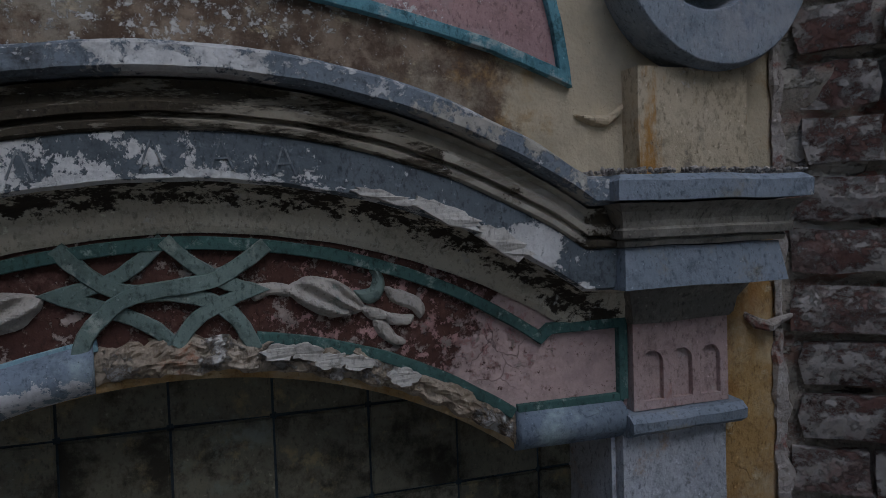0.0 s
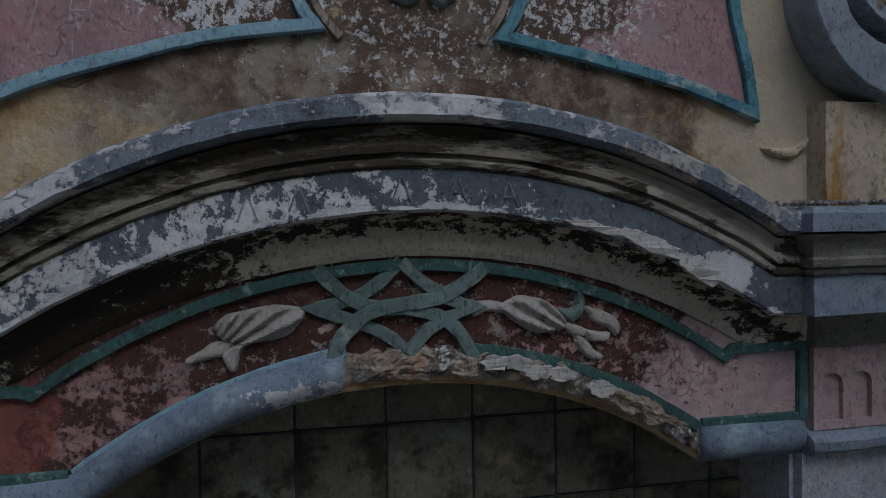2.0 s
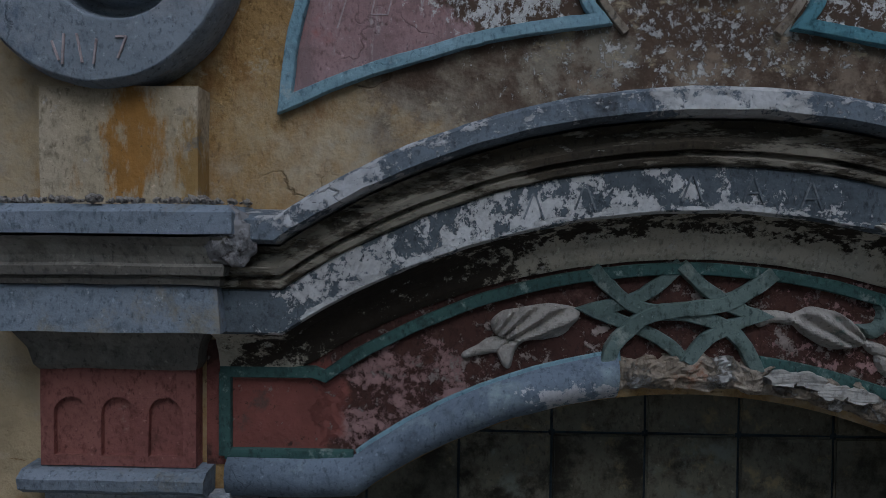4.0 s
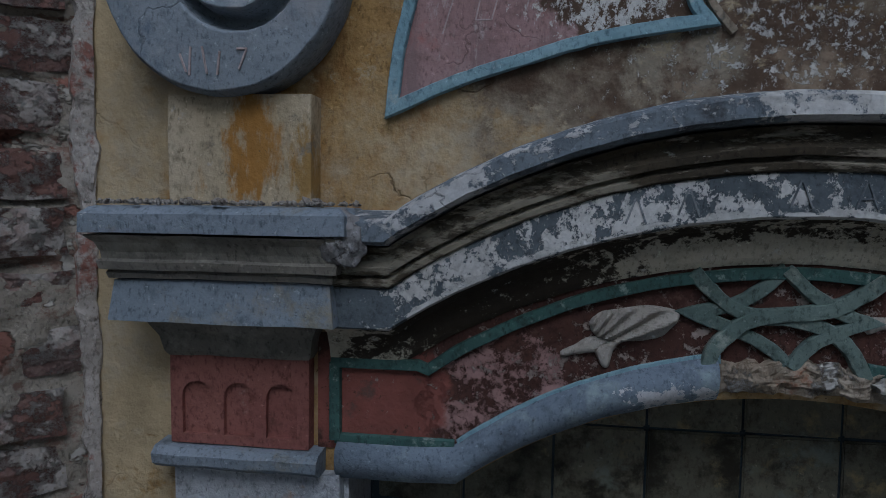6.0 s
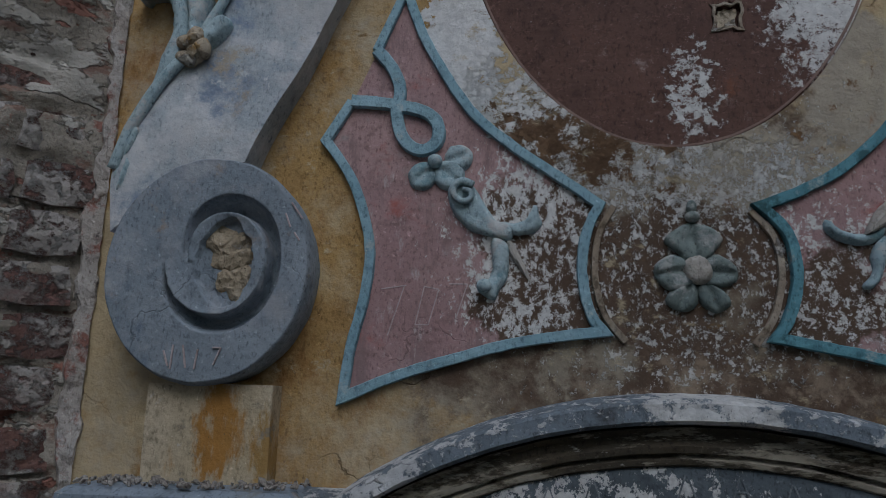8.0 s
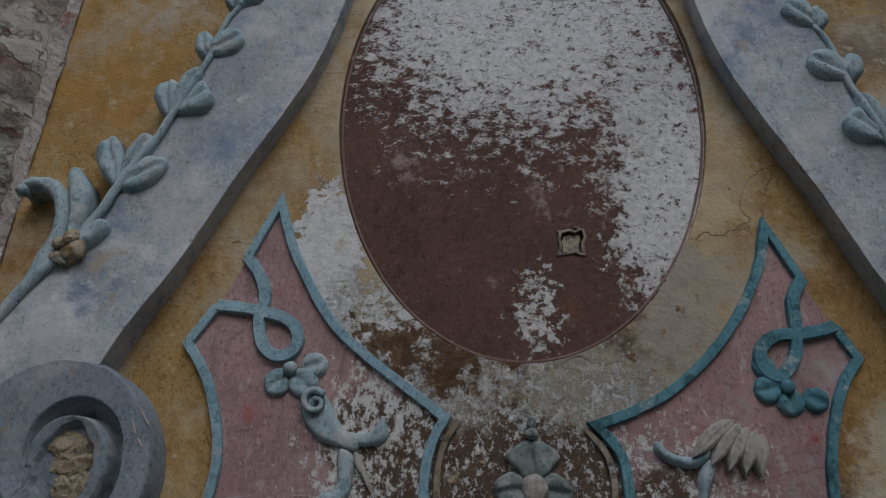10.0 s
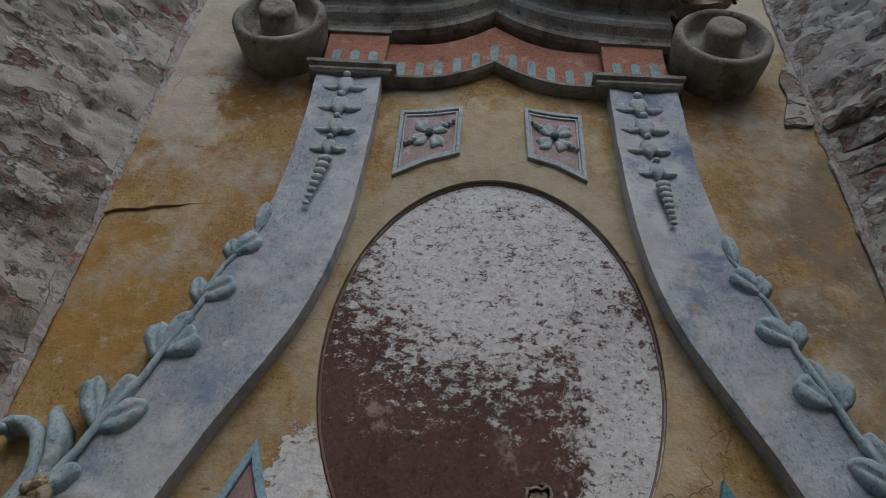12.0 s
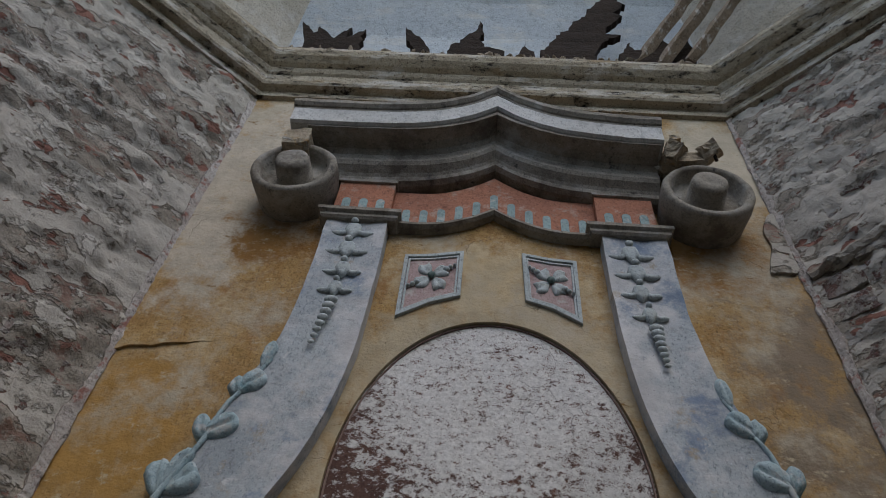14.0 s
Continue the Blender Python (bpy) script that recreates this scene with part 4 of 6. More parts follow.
obj("tail", *relief([(-0.236, 1.446), (-0.262, 1.444), (-0.282, 1.432), (-0.276, 1.414), (-0.268, 1.402), (-0.259, 1.405), (-0.252, 1.431)], 0.013, -0.003, 0.009, step=0.004), m_shell, ornament, rough=0.0014, scale=50)
ornament = thing("shell_ornament", "chipped pale stucco shell with a green curled leaf on the frieze", "ornament", "frieze shells")
obj("body", *relief([(0.140, 1.480), (0.158, 1.491), (0.177, 1.498), (0.219, 1.487), (0.243, 1.468), (0.254, 1.446), (0.228, 1.436), (0.200, 1.437), (0.172, 1.451), (0.152, 1.467)],
                    0.014, -0.003, 0.012, ribs=(30, 0.290, 1.415, 0.0060), step=0.0035), m_shell, ornament, "fluted shell body", rough=0.0015, scale=50)
obj("tail", *relief([(0.092, 1.487), (0.118, 1.492), (0.150, 1.484), (0.150, 1.470), (0.120, 1.474), (0.100, 1.466)], 0.010, -0.003, 0.009, step=0.004), m_shell, ornament, rough=0.0016, scale=50)
obj("hook", *relief([(0.238, 1.472), (0.262, 1.474), (0.268, 1.490), (0.264, 1.500), (0.277, 1.502), (0.285, 1.482), (0.280, 1.460), (0.258, 1.452)], 0.014, -0.003, 0.009, step=0.004), m_green, ornament, "green curled leaf", rough=0.0014, scale=50)
for piece in ([(0.244, 1.452), (0.272, 1.446), (0.290, 1.436), (0.282, 1.426), (0.258, 1.432)], [(0.268, 1.432), (0.286, 1.424), (0.300, 1.404), (0.316, 1.392), (0.300, 1.386), (0.282, 1.396), (0.268, 1.414)],
              [(0.284, 1.440), (0.306, 1.432), (0.328, 1.430), (0.322, 1.418), (0.298, 1.416), (0.284, 1.426)], [(0.284, 1.476), (0.306, 1.470), (0.336, 1.458), (0.346, 1.440), (0.338, 1.424), (0.322, 1.440), (0.298, 1.452)]):
    obj("curl", *relief(piece, 0.011, -0.003, 0.008, step=0.004), m_shell, ornament, rough=0.0025, scale=45)

# ==== the side capitals and pilasters
CAP = [(0.01, -0.070), (-0.030, -0.070), (-0.036, -0.062), (-0.041, -0.036), (-0.056, -0.012), (-0.060, -0.002),
       (-0.101, -0.006), (-0.092, 0.058), (-0.098, 0.060), (-0.101, 0.068), (-0.098, 0.072), (-0.108, 0.074), (-0.111, 0.086), (-0.105, 0.090), (-0.106, 0.100), (-0.113, 0.114), (-0.127, 0.126),
       (-0.132, 0.130), (-0.132, 0.158), (-0.118, 0.168), (0.01, 0.172)]


def stepped(x0, x1, prof):
    """A capital: the profile runs round the front and both ends of a block between x0 and x1."""
    v, c = [], len(prof)
    for y, dz in prof:
        o = (-y - 0.03) * 0.85
        for x, yy in ((x0 - o, 0.01), (x0 - o, y), (x1 + o, y), (x1 + o, 0.01)):
            v.append((x, yy, dz))
    f = []
    for i in range(c):
        for j in range(3):
            f.append((i * 4 + j, i * 4 + j + 1, ((i + 1) % c) * 4 + j + 1, ((i + 1) % c) * 4 + j))
    f += [tuple(i * 4 for i in range(c)), tuple(i * 4 + 3 for i in range(c))]
    return v, f


def dense(shape, cut):
    """Splits long edges so that unevenness shows."""
    bm = bmesh.new()
    vs = [bm.verts.new(p) for p in shape[0]]
    for g in shape[1]:
        bm.faces.new([vs[i] for i in g])
    bmesh.ops.remove_doubles(bm, verts=bm.verts, dist=1e-6)
    bmesh.ops.subdivide_edges(bm, edges=[e for e in bm.edges if e.calc_length() > cut], cuts=6, use_grid_fill=True)
    bm.verts.index_update()
    out = [tuple(q.co) for q in bm.verts], [tuple(q.index for q in p.verts) for p in bm.faces]
    bm.free()
    return out


def fluted(x0, x1, z0, z1, y, slots, mat_in, mat_out, parent, deep=0.010, label=""):
    """A frieze block with round-headed sunk flutes: a front plate with slots and their sunk backs."""
    obj("block", *box(x0, x1, y + deep, 0.01, z0, z1), mat_in, parent, "sunk flute ground")
    w = 0.22 * (x1 - x0)
    g = (x1 - x0 - slots * w) / (slots + 1)
    xs = [x0]
    for k in range(slots * 2 + 1):
        xs.append(xs[-1] + (w if k % 2 else g))
    zb, zt = z0 + 0.10 * (z1 - z0), z0 + 0.52 * (z1 - z0)
    v, f = [], []

    def plate(pts):
        k = len(v)
        n = len(pts)
        v.extend((x, y, z) for x, z in pts)
        v.extend((x, y + deep + 0.001, z) for x, z in pts)
        f.append(tuple(range(k, k + n)))
        f.extend((k + q, k + (q + 1) % n, k + n + (q + 1) % n, k + n + q) for q in range(n))

    for k in range(slots + 1):
        plate([(xs[2 * k], z0), (xs[2 * k + 1], z0), (xs[2 * k + 1], zt), (xs[2 * k], zt)])
    plate([(x0, zt + w / 2), (x1, zt + w / 2), (x1, z1), (x0, z1)])
    for k in range(slots):
        a, b = xs[2 * k + 1], xs[2 * k + 2]
        plate([(a, z0), (b, z0), (b, zb), (a, zb)])
    for k in range(slots + 1):
        a, b = xs[2 * k], xs[2 * k + 1]
        pts = [(a, zt), (b, zt)]
        if k < slots:
            pts += [(b + w / 2 - w / 2 * math.cos(t), zt + w / 2 * math.sin(t)) for t in np.linspace(0.3, math.pi / 2, 5)]
        else:
            pts += [(b, zt + w / 2)]
        if k > 0:
            pts += [(a - w / 2 + w / 2 * math.cos(t), zt + w / 2 * math.sin(t)) for t in np.linspace(math.pi / 2, 0.3, 5)]
        else:
            pts += [(a, zt + w / 2)]
        plate(pts)
    obj("fluted_face", v, f, mat_out, parent, label, rough=0.0008)


for s in (-1, 1):
    zc = 1.466 if s < 0 else 1.460
    cap = thing("capital", "blue-grey stepped stucco capital with dusty top", "capital", "capitals")
    a = (-0.955, -0.722) if s < 0 else (0.695, 0.885)
    low = [(y, z + zc) for y, z in CAP[:6]] + [(0.01, zc - 0.002)]
    mid = [(0.01, zc - 0.002)] + [(y, z + zc) for y, z in CAP[6:8]] + [(0.01, zc + 0.059)]
    bead = [(0.01, zc + 0.058)] + [(y, z + zc) for y, z in CAP[8:17]] + [(0.01, zc + 0.129)]
    top = [(0.01, zc + 0.128), (-0.120, zc + 0.1285)] + [(y, z + zc) for y, z in CAP[17:]]
    for nm, prof, mat, lab in (("hollow", low, m_capdirt, "grimy cream hollow moulding"), ("fascia", mid, m_cap, ""), ("steps", bead, m_capdirt, "grimy stepped moulding"), ("slab", top, m_cap, "")):
        obj(nm, *dense(stepped(a[0], a[1], prof), 0.1), mat, cap, lab, rough=0.0025, scale=12)
    block = thing("fluted_block", "faded red plaster block with three sunk flutes" if s < 0 else "pale pink plaster block with three sunk flutes", "block", "fluted blocks")
    fluted(a[0], a[1], zc - 0.215, zc - 0.066, -0.026, 3, m_redblock if s < 0 else m_pinkblock, m_redblock if s < 0 else m_pinkblock, block)
    ledge = tagged(obj("ledge", *dense(raised([(a[0] - 0.02, zc - 0.236), (a[1] + 0.02, zc - 0.236)],
                   [(0.01, -0.020), (-0.034, -0.018), (-0.050, -0.008), (-0.052, 0.008), (-0.040, 0.018), (0.01, 0.022)]), 0.1), m_cap, rough=0.003, scale=14),
                   "chipped blue-grey stucco ledge under the fluted block", "ledge", "ledges")
    pil = tagged(obj("pilaster", *dense(box(a[0] + (0.004 if s < 0 else -0.022), a[1] - (0.004 if s > 0 else -0.05), -0.022, 0.01, 0.0, zc - 0.254), 0.1), m_white, rough=0.003, scale=10),
                 "rough whitewashed plaster pilaster shaft", "pilaster", "pilasters")
    block2 = tagged(obj("pedestal_block", *dense(box(*((-0.942, -0.712) if s < 0 else (0.703, 0.918)), -0.046, 0.01, zc + 0.168, 1.806), 0.1), m_block, rough=0.002, scale=14, bevel=0.0),
                    "cream plaster block with rust-coloured stains under the scroll", "block", "pedestal blocks")

for s in (-1, 1):
    tagged(obj("niche_jamb", *dense(box(s * 0.6675 - 0.004, s * 0.6675 + 0.004, -0.003, 0.146, 0.0, 1.212), 0.1), m_white, rough=0.002, scale=12), "rough whitewashed niche jamb", "jamb", kind="structure")

m_edge_cream = coat("crumbled_cream_plaster", (0.46, 0.39, 0.30), (0.36, 0.29, 0.20), [((0.40, 0.25, 0.10), 16.0, 0.60, 0.05), ((0.56, 0.52, 0.46), 12.0, 0.58, 0.03, None, None, 0.8), ((0.05, 0.04, 0.03), 26.0, 0.66, 0.03, None, None, -0.8)], bump=1.0)
m_bell = coat("pale_grey_green_stucco", (0.50, 0.54, 0.53), (0.40, 0.44, 0.44), [((0.48, 0.50, 0.47), 26.0, 0.6, 0.06), ((0.12, 0.13, 0.13), 24.0, 0.68, 0.05)], bump=0.5)

# ==== the scroll brackets
INNER = [(3.90, 0.368), (3.58, 0.372), (3.27, 0.388), (3.04, 0.428), (2.86, 0.489), (2.60, 0.613), (2.40, 0.700), (2.26, 0.770), (2.16, 0.80), (2.05, 0.80)]
OUTER = [(3.90, 0.584), (3.58, 0.586), (3.41, 0.600), (3.25, 0.624), (3.09, 0.676), (2.94, 0.719), (2.79, 0.777), (2.62, 0.848), (2.48, 0.925), (2.33, 1.005), (2.20, 1.045), (2.05, 1.03)]


def strip_body(fall, z0=2.08, z1=3.885):
    """The long concave ribbon of the bracket, thicker at its edges."""
    ins, outs = spline([(x, z) for z, x in INNER], 10), spline([(x, z) for z, x in OUTER], 10)

    def at(line, z):
        for p, q in zip(line, line[1:]):
            if (p[1] - z) * (q[1] - z) <= 0 and abs(p[1] - q[1]) > 1e-9:
                return p[0] + (q[0] - p[0]) * (p[1] - z) / (p[1] - q[1])
        return line[-1][0]

    v, n, c = [], 70, 9
    for i in range(n):
        z = z1 + (z0 - z1) * i / (n - 1)
        a, b = -at(ins, z), -at(outs, min(3.89, z + fall))
        for j in range(c):
            t = j / (c - 1)
            low = min(1.0, max(0.0, (2.52 - z) / 0.34))
            d = -0.046 - 0.027 * low * low * (3 - 2 * low) - 0.006 * (1 - low) * math.cos(2 * math.pi * t) + 0.002 * math.sin(z * 9 + t * 3)
            x = a + (b - a) * t
            if ((x + 0.8455) / 0.172) ** 2 + ((z - 2.0115) / 0.188) ** 2 < 1:
                d = -0.015
            v.append((x, d, z))
        v.append((b, 0.01, z))
        v.append((a, 0.01, z))
    return v, grid_faces(n, c + 2, True) + [tuple(range(c + 2)), tuple(range((n - 1) * (c + 2), n * (c + 2)))]


def scroll_disc(cx, cz, rx, rz, y_wall=0.01):
    """The spiral end: a heavy oval disc with a sunk channel that winds in to a broken eye, set off its middle."""
    ex, ez = cx + 0.036, cz + 0.010
    nr, na = 90, 128
    turns, fine = np.linspace(0, 1, 9), np.linspace(0, 1, 161)

    def eased(values):
        return np.convolve(np.pad(np.interp(fine, turns, values), 14, "edge"), np.ones(29) / 29, "valid")

    edges = eased((0.112, 0.107, 0.096, 0.083, 0.073, 0.084, 0.096, 0.086, 0.062))
    widths = eased((0.000, 0.024, 0.035, 0.031, 0.026, 0.036, 0.036, 0.022, 0.004))
    v = []
    for i in range(nr):
        for j in range(na):
            a = 2 * math.pi * j / na
            ca, sa = math.cos(a), math.sin(a)
            # distance from the eye to the oval outline
            p, q = (ex - cx) / rx, (ez - cz) / rz
            u, w = ca / rx, sa / rz
            k2, k1, k0 = u * u + w * w, p * u + q * w, p * p + q * q - 1
            far = (-k1 + math.sqrt(k1 * k1 - k2 * k0)) / k2
            r = far * i / (nr - 1)
            turn = ((a - math.pi) / (2 * math.pi)) % 1.0
            edge = np.interp(turn, fine, edges)
            wide = max(0.002, np.interp(turn, fine, widths))
            y = -0.076
            if r > edge:
                q = min(1.0, (r - edge) / wide)
                fade = min(1.0, turn / 0.10) * min(1.0, max(0.0, (1.0 - turn) / 0.12))
                y += 0.050 * fade * (1 - q ** 2.6) * min(1.0, (r - edge) / 0.003)
            else:
                y -= 0.004 * math.exp(-((r - edge) / 0.010) ** 2)
            if math.hypot(r * ca / 0.052, (r * sa + 0.002) / 0.080) < 1.0 + 0.10 * noise.noise(Vector((3 * ca, 3 * sa, 5))):
                y += 0.016
            if i == nr - 1:
                y = -0.069
            v.append((ex + r * ca, y, ez + r * sa))
    last = v[-na:]
    for grow, depth in ((0.004, -0.060), (0.0, y_wall)):
        v += [(cx + (x - cx) * (1 + grow / rx), depth, cz + (z - cz) * (1 + grow / rz)) for x, y, z in last]
    return v, grid_faces(nr + 2, na, True)


# leaves of the spray: outline, base and tip
SPRAY = [
    ([(-0.852, 2.601), (-0.894, 2.634), (-0.915, 2.681), (-0.899, 2.713), (-0.880, 2.716), (-0.859, 2.671), (-0.847, 2.628)], (-0.853, 2.605), (-0.893, 2.710)),
    ([(-0.855, 2.621), (-0.852, 2.674), (-0.835, 2.717), (-0.812, 2.727), (-0.792, 2.696), (-0.817, 2.654), (-0.845, 2.615)], (-0.852, 2.612), (-0.805, 2.718)),
    ([(-0.855, 2.601), (-0.837, 2.647), (-0.799, 2.672), (-0.763, 2.663), (-0.774, 2.623), (-0.806, 2.596), (-0.842, 2.593)], (-0.855, 2.600), (-0.768, 2.652)),
    ([(-0.784, 2.787), (-0.816, 2.824), (-0.816, 2.855), (-0.790, 2.875), (-0.767, 2.856), (-0.766, 2.814)], (-0.778, 2.790), (-0.796, 2.868)),
    ([(-0.775, 2.800), (-0.768, 2.875), (-0.738, 2.907), (-0.719, 2.889), (-0.738, 2.844), (-0.764, 2.800)], (-0.770, 2.800), (-0.730, 2.900)),
    ([(-0.759, 2.794), (-0.740, 2.838), (-0.719, 2.868), (-0.690, 2.838), (-0.698, 2.805), (-0.733, 2.790)], (-0.760, 2.793), (-0.703, 2.848)),
    ([(-0.725, 2.945), (-0.750, 2.971), (-0.749, 3.005), (-0.726, 3.012), (-0.705, 2.968)], (-0.720, 2.945), (-0.738, 3.006)),
    ([(-0.722, 2.950), (-0.703, 3.007), (-0.661, 3.022), (-0.641, 2.989), (-0.662, 2.957), (-0.697, 2.944)], (-0.722, 2.948), (-0.648, 3.000)),
    ([(-0.684, 3.090), (-0.701, 3.115), (-0.685, 3.145), (-0.660, 3.135), (-0.659, 3.097)], (-0.676, 3.090), (-0.688, 3.138)),
    ([(-0.676, 3.092), (-0.664, 3.152), (-0.630, 3.171), (-0.607, 3.136), (-0.627, 3.105), (-0.659, 3.092)], (-0.676, 3.092), (-0.616, 3.150)),
    ([(-0.635, 3.197), (-0.641, 3.249), (-0.623, 3.282), (-0.605, 3.253), (-0.616, 3.199)], (-0.628, 3.197), (-0.622, 3.275))]
for s in (-1, 1):
    low = 0.055
    br = thing("scroll_bracket", "pale blue-grey stucco scroll bracket with leaf spray and bell drops", "bracket", "scroll brackets")
    obj("strip", *side(strip_body(0.0 if s < 0 else low), s), m_strip, br, smooth=False, rough=0.0025, scale=9)
    volute = obj("volute", *side(scroll_disc(-0.8455, 2.0115, 0.1905, 0.2065), s), m_volute, br, "slate-blue spiral volute with a broken eye", smooth=True, rough=0.0015, scale=20)
    crumble = [blob(-0.805 + dx, -0.055, 2.020 + dz, rx, 0.015, rz, turn, 30, 18) for dx, dz, rx, rz, turn in
               ((-0.014, 0.030, 0.036, 0.044, 0.2), (0.016, 0.020, 0.030, 0.046, -0.3), (0.020, -0.034, 0.030, 0.040, 0.1), (-0.004, -0.030, 0.022, 0.026, 0.5))]
    obj("eye", *side(merge(*crumble), s), m_edge_cream, volute, "crumbled cream plaster eye", rough=0.007, scale=40)
    for outline, base, tip in SPRAY:
        mx, mz = (sum(p[k] for p in outline) / len(outline) for k in (0, 1))
        outline = [(mx + 1.12 * (x - mx), mz + 1.12 * (z - mz)) for x, z in outline]
        obj("leaf", *side(relief(outline, 0.022, -0.046, 0.022, (base, tip), 0.40, back=0.022), s, low), m_leaf, br, smooth=True, rough=0.003, scale=34)
    stem = spline([(-0.612, -0.052, 3.215), (-0.666, -0.055, 3.090), (-0.690, -0.055, 3.040), (-0.710, -0.057, 2.940), (-0.732, -0.057, 2.880), (-0.764, -0.058, 2.790), (-0.790, -0.058, 2.715),
                   (-0.840, -0.060, 2.615), (-0.866, -0.060, 2.548), (-0.890, -0.060, 2.500), (-0.920, -0.062, 2.445), (-0.972, -0.068, 2.375), (-1.020, -0.072, 2.28), (-1.045, -0.070, 2.20)], 6)
    obj("stem", *side(tube(stem, [0.006 + 0.007 * k / len(stem) for k in range(len(stem))], 8), s, low), m_leaf, br, smooth=True, rough=0.002, scale=40)
    obj("hook", *side(relief([(-1.005, 2.335), (-0.985, 2.430), (-0.968, 2.490), (-0.974, 2.540), (-0.990, 2.570), (-1.015, 2.588), (-1.040, 2.588), (-1.050, 2.576), (-1.066, 2.588), (-1.060, 2.608),
                              (-1.035, 2.622), (-1.000, 2.618), (-0.966, 2.595), (-0.944, 2.555), (-0.932, 2.490), (-0.935, 2.430), (-0.965, 2.370)], 0.026, -0.042, 0.016, back=0.044), s, low), m_leaf, br, "curled acanthus hook", smooth=True, rough=0.003, scale=34)
    obj("hook", *side(relief([(-0.935, 2.430), (-0.934, 2.510), (-0.948, 2.570), (-0.962, 2.620), (-0.952, 2.645), (-0.930, 2.622), (-0.910, 2.590), (-0.900, 2.545), (-0.906, 2.495), (-0.912, 2.440)],
                             0.024, -0.048, 0.014, back=0.05), s, low), m_leaf, br, "curled acanthus hook", smooth=True, rough=0.003, scale=34)
    obj("bud", *side(relief([(-0.915, 2.465), (-0.895, 2.500), (-0.862, 2.520), (-0.846, 2.500), (-0.862, 2.470), (-0.895, 2.445)], 0.026, -0.048, 0.016, back=0.03), s, low), m_leaf, br, smooth=True, rough=0.003, scale=34)
    obj("bud", *side(blob(-1.052, -0.060, 2.583, 0.013, 0.018, 0.014), s, low), m_leaf, br, smooth=True)
    for x, z in ((-1.022, 2.262), (-1.030, 2.195)):
        curled = around(x, z, [(-16, -34), (0, -38), (15, -10), (20, 22), (8, 40), (-8, 18)])
        obj("bud", *side(relief(curled, 0.020, -0.062, 0.014, ((x - 0.010, z - 0.036), (x + 0.010, z + 0.036)), 0.5, back=0.06), s), m_leaf, br, smooth=True, rough=0.003, scale=40)
    knob = [blob(-0.925 + 0.016 * (k % 3), -0.064 - 0.003 * k, 2.425 + 0.010 * k, 0.022, 0.018, 0.016, k) for k in range(5)]
    obj("knob", *side(merge(*knob), s, low), m_edge_cream, br, "broken crumbly knot", rough=0.006, scale=40)
    # bell flowers: three lobes spread under a bead, each row smaller than the one above
    bells = ((-0.482, 3.800, 1.0), (-0.487, 3.700, 0.98), (-0.483, 3.600, 0.86), (-0.491, 3.512, 0.74)) if s < 0 else ((-0.454, 3.735, 1.0), (-0.461, 3.640, 0.98), (-0.461, 3.550, 0.86), (-0.474, 3.455, 0.74))
    for x, z, w in bells:
        parts = [around(x, z, [(q * w * 1.12, r * w * 1.1) for q, r in lobe]) for lobe in (
            [(-20, 44), (0, 54), (20, 44), (26, 14), (14, -8), (0, -22), (-14, -8), (-26, 14)],
            [(-12, 34), (-30, 12), (-56, 12), (-66, 2), (-44, -9), (-22, -4), (-10, 10)],
            [(12, 34), (30, 12), (56, 12), (66, 2), (44, -9), (22, -4), (10, 10)])]
        for k, lobe in enumerate(parts):
            obj("bell_flower", *side(relief(lobe, 0.010 - 0.002 * (k > 0), -0.048, 0.010, step=0.008, back=0.01), s), m_bell, br, smooth=True, rough=0.0012, scale=40)
        obj("bead", *side(blob(x, -0.056, z + 0.066 * w, 0.014 * w, 0.011, 0.014 * w), s), m_bell, br, smooth=True)
    x0, z0, x1, z1 = (-0.489, 3.462, -0.514, 3.286) if s < 0 else (-0.480, 3.405, -0.489, 3.262)
    for k in range(8):
        t = k / 7
        big = 1.0 - 0.55 * t
        obj("bead", *side(blob(x0 + (x1 - x0) * t, -0.057, z0 + (z1 - z0) * t, 0.022 * big, 0.014 * big, 0.015 * big), s), m_bell, br, smooth=True)

# ==== the pink stucco panels either side of the axis


def bow(pts, n=6):
    return [tuple(p) for p in spline(pts, n)]


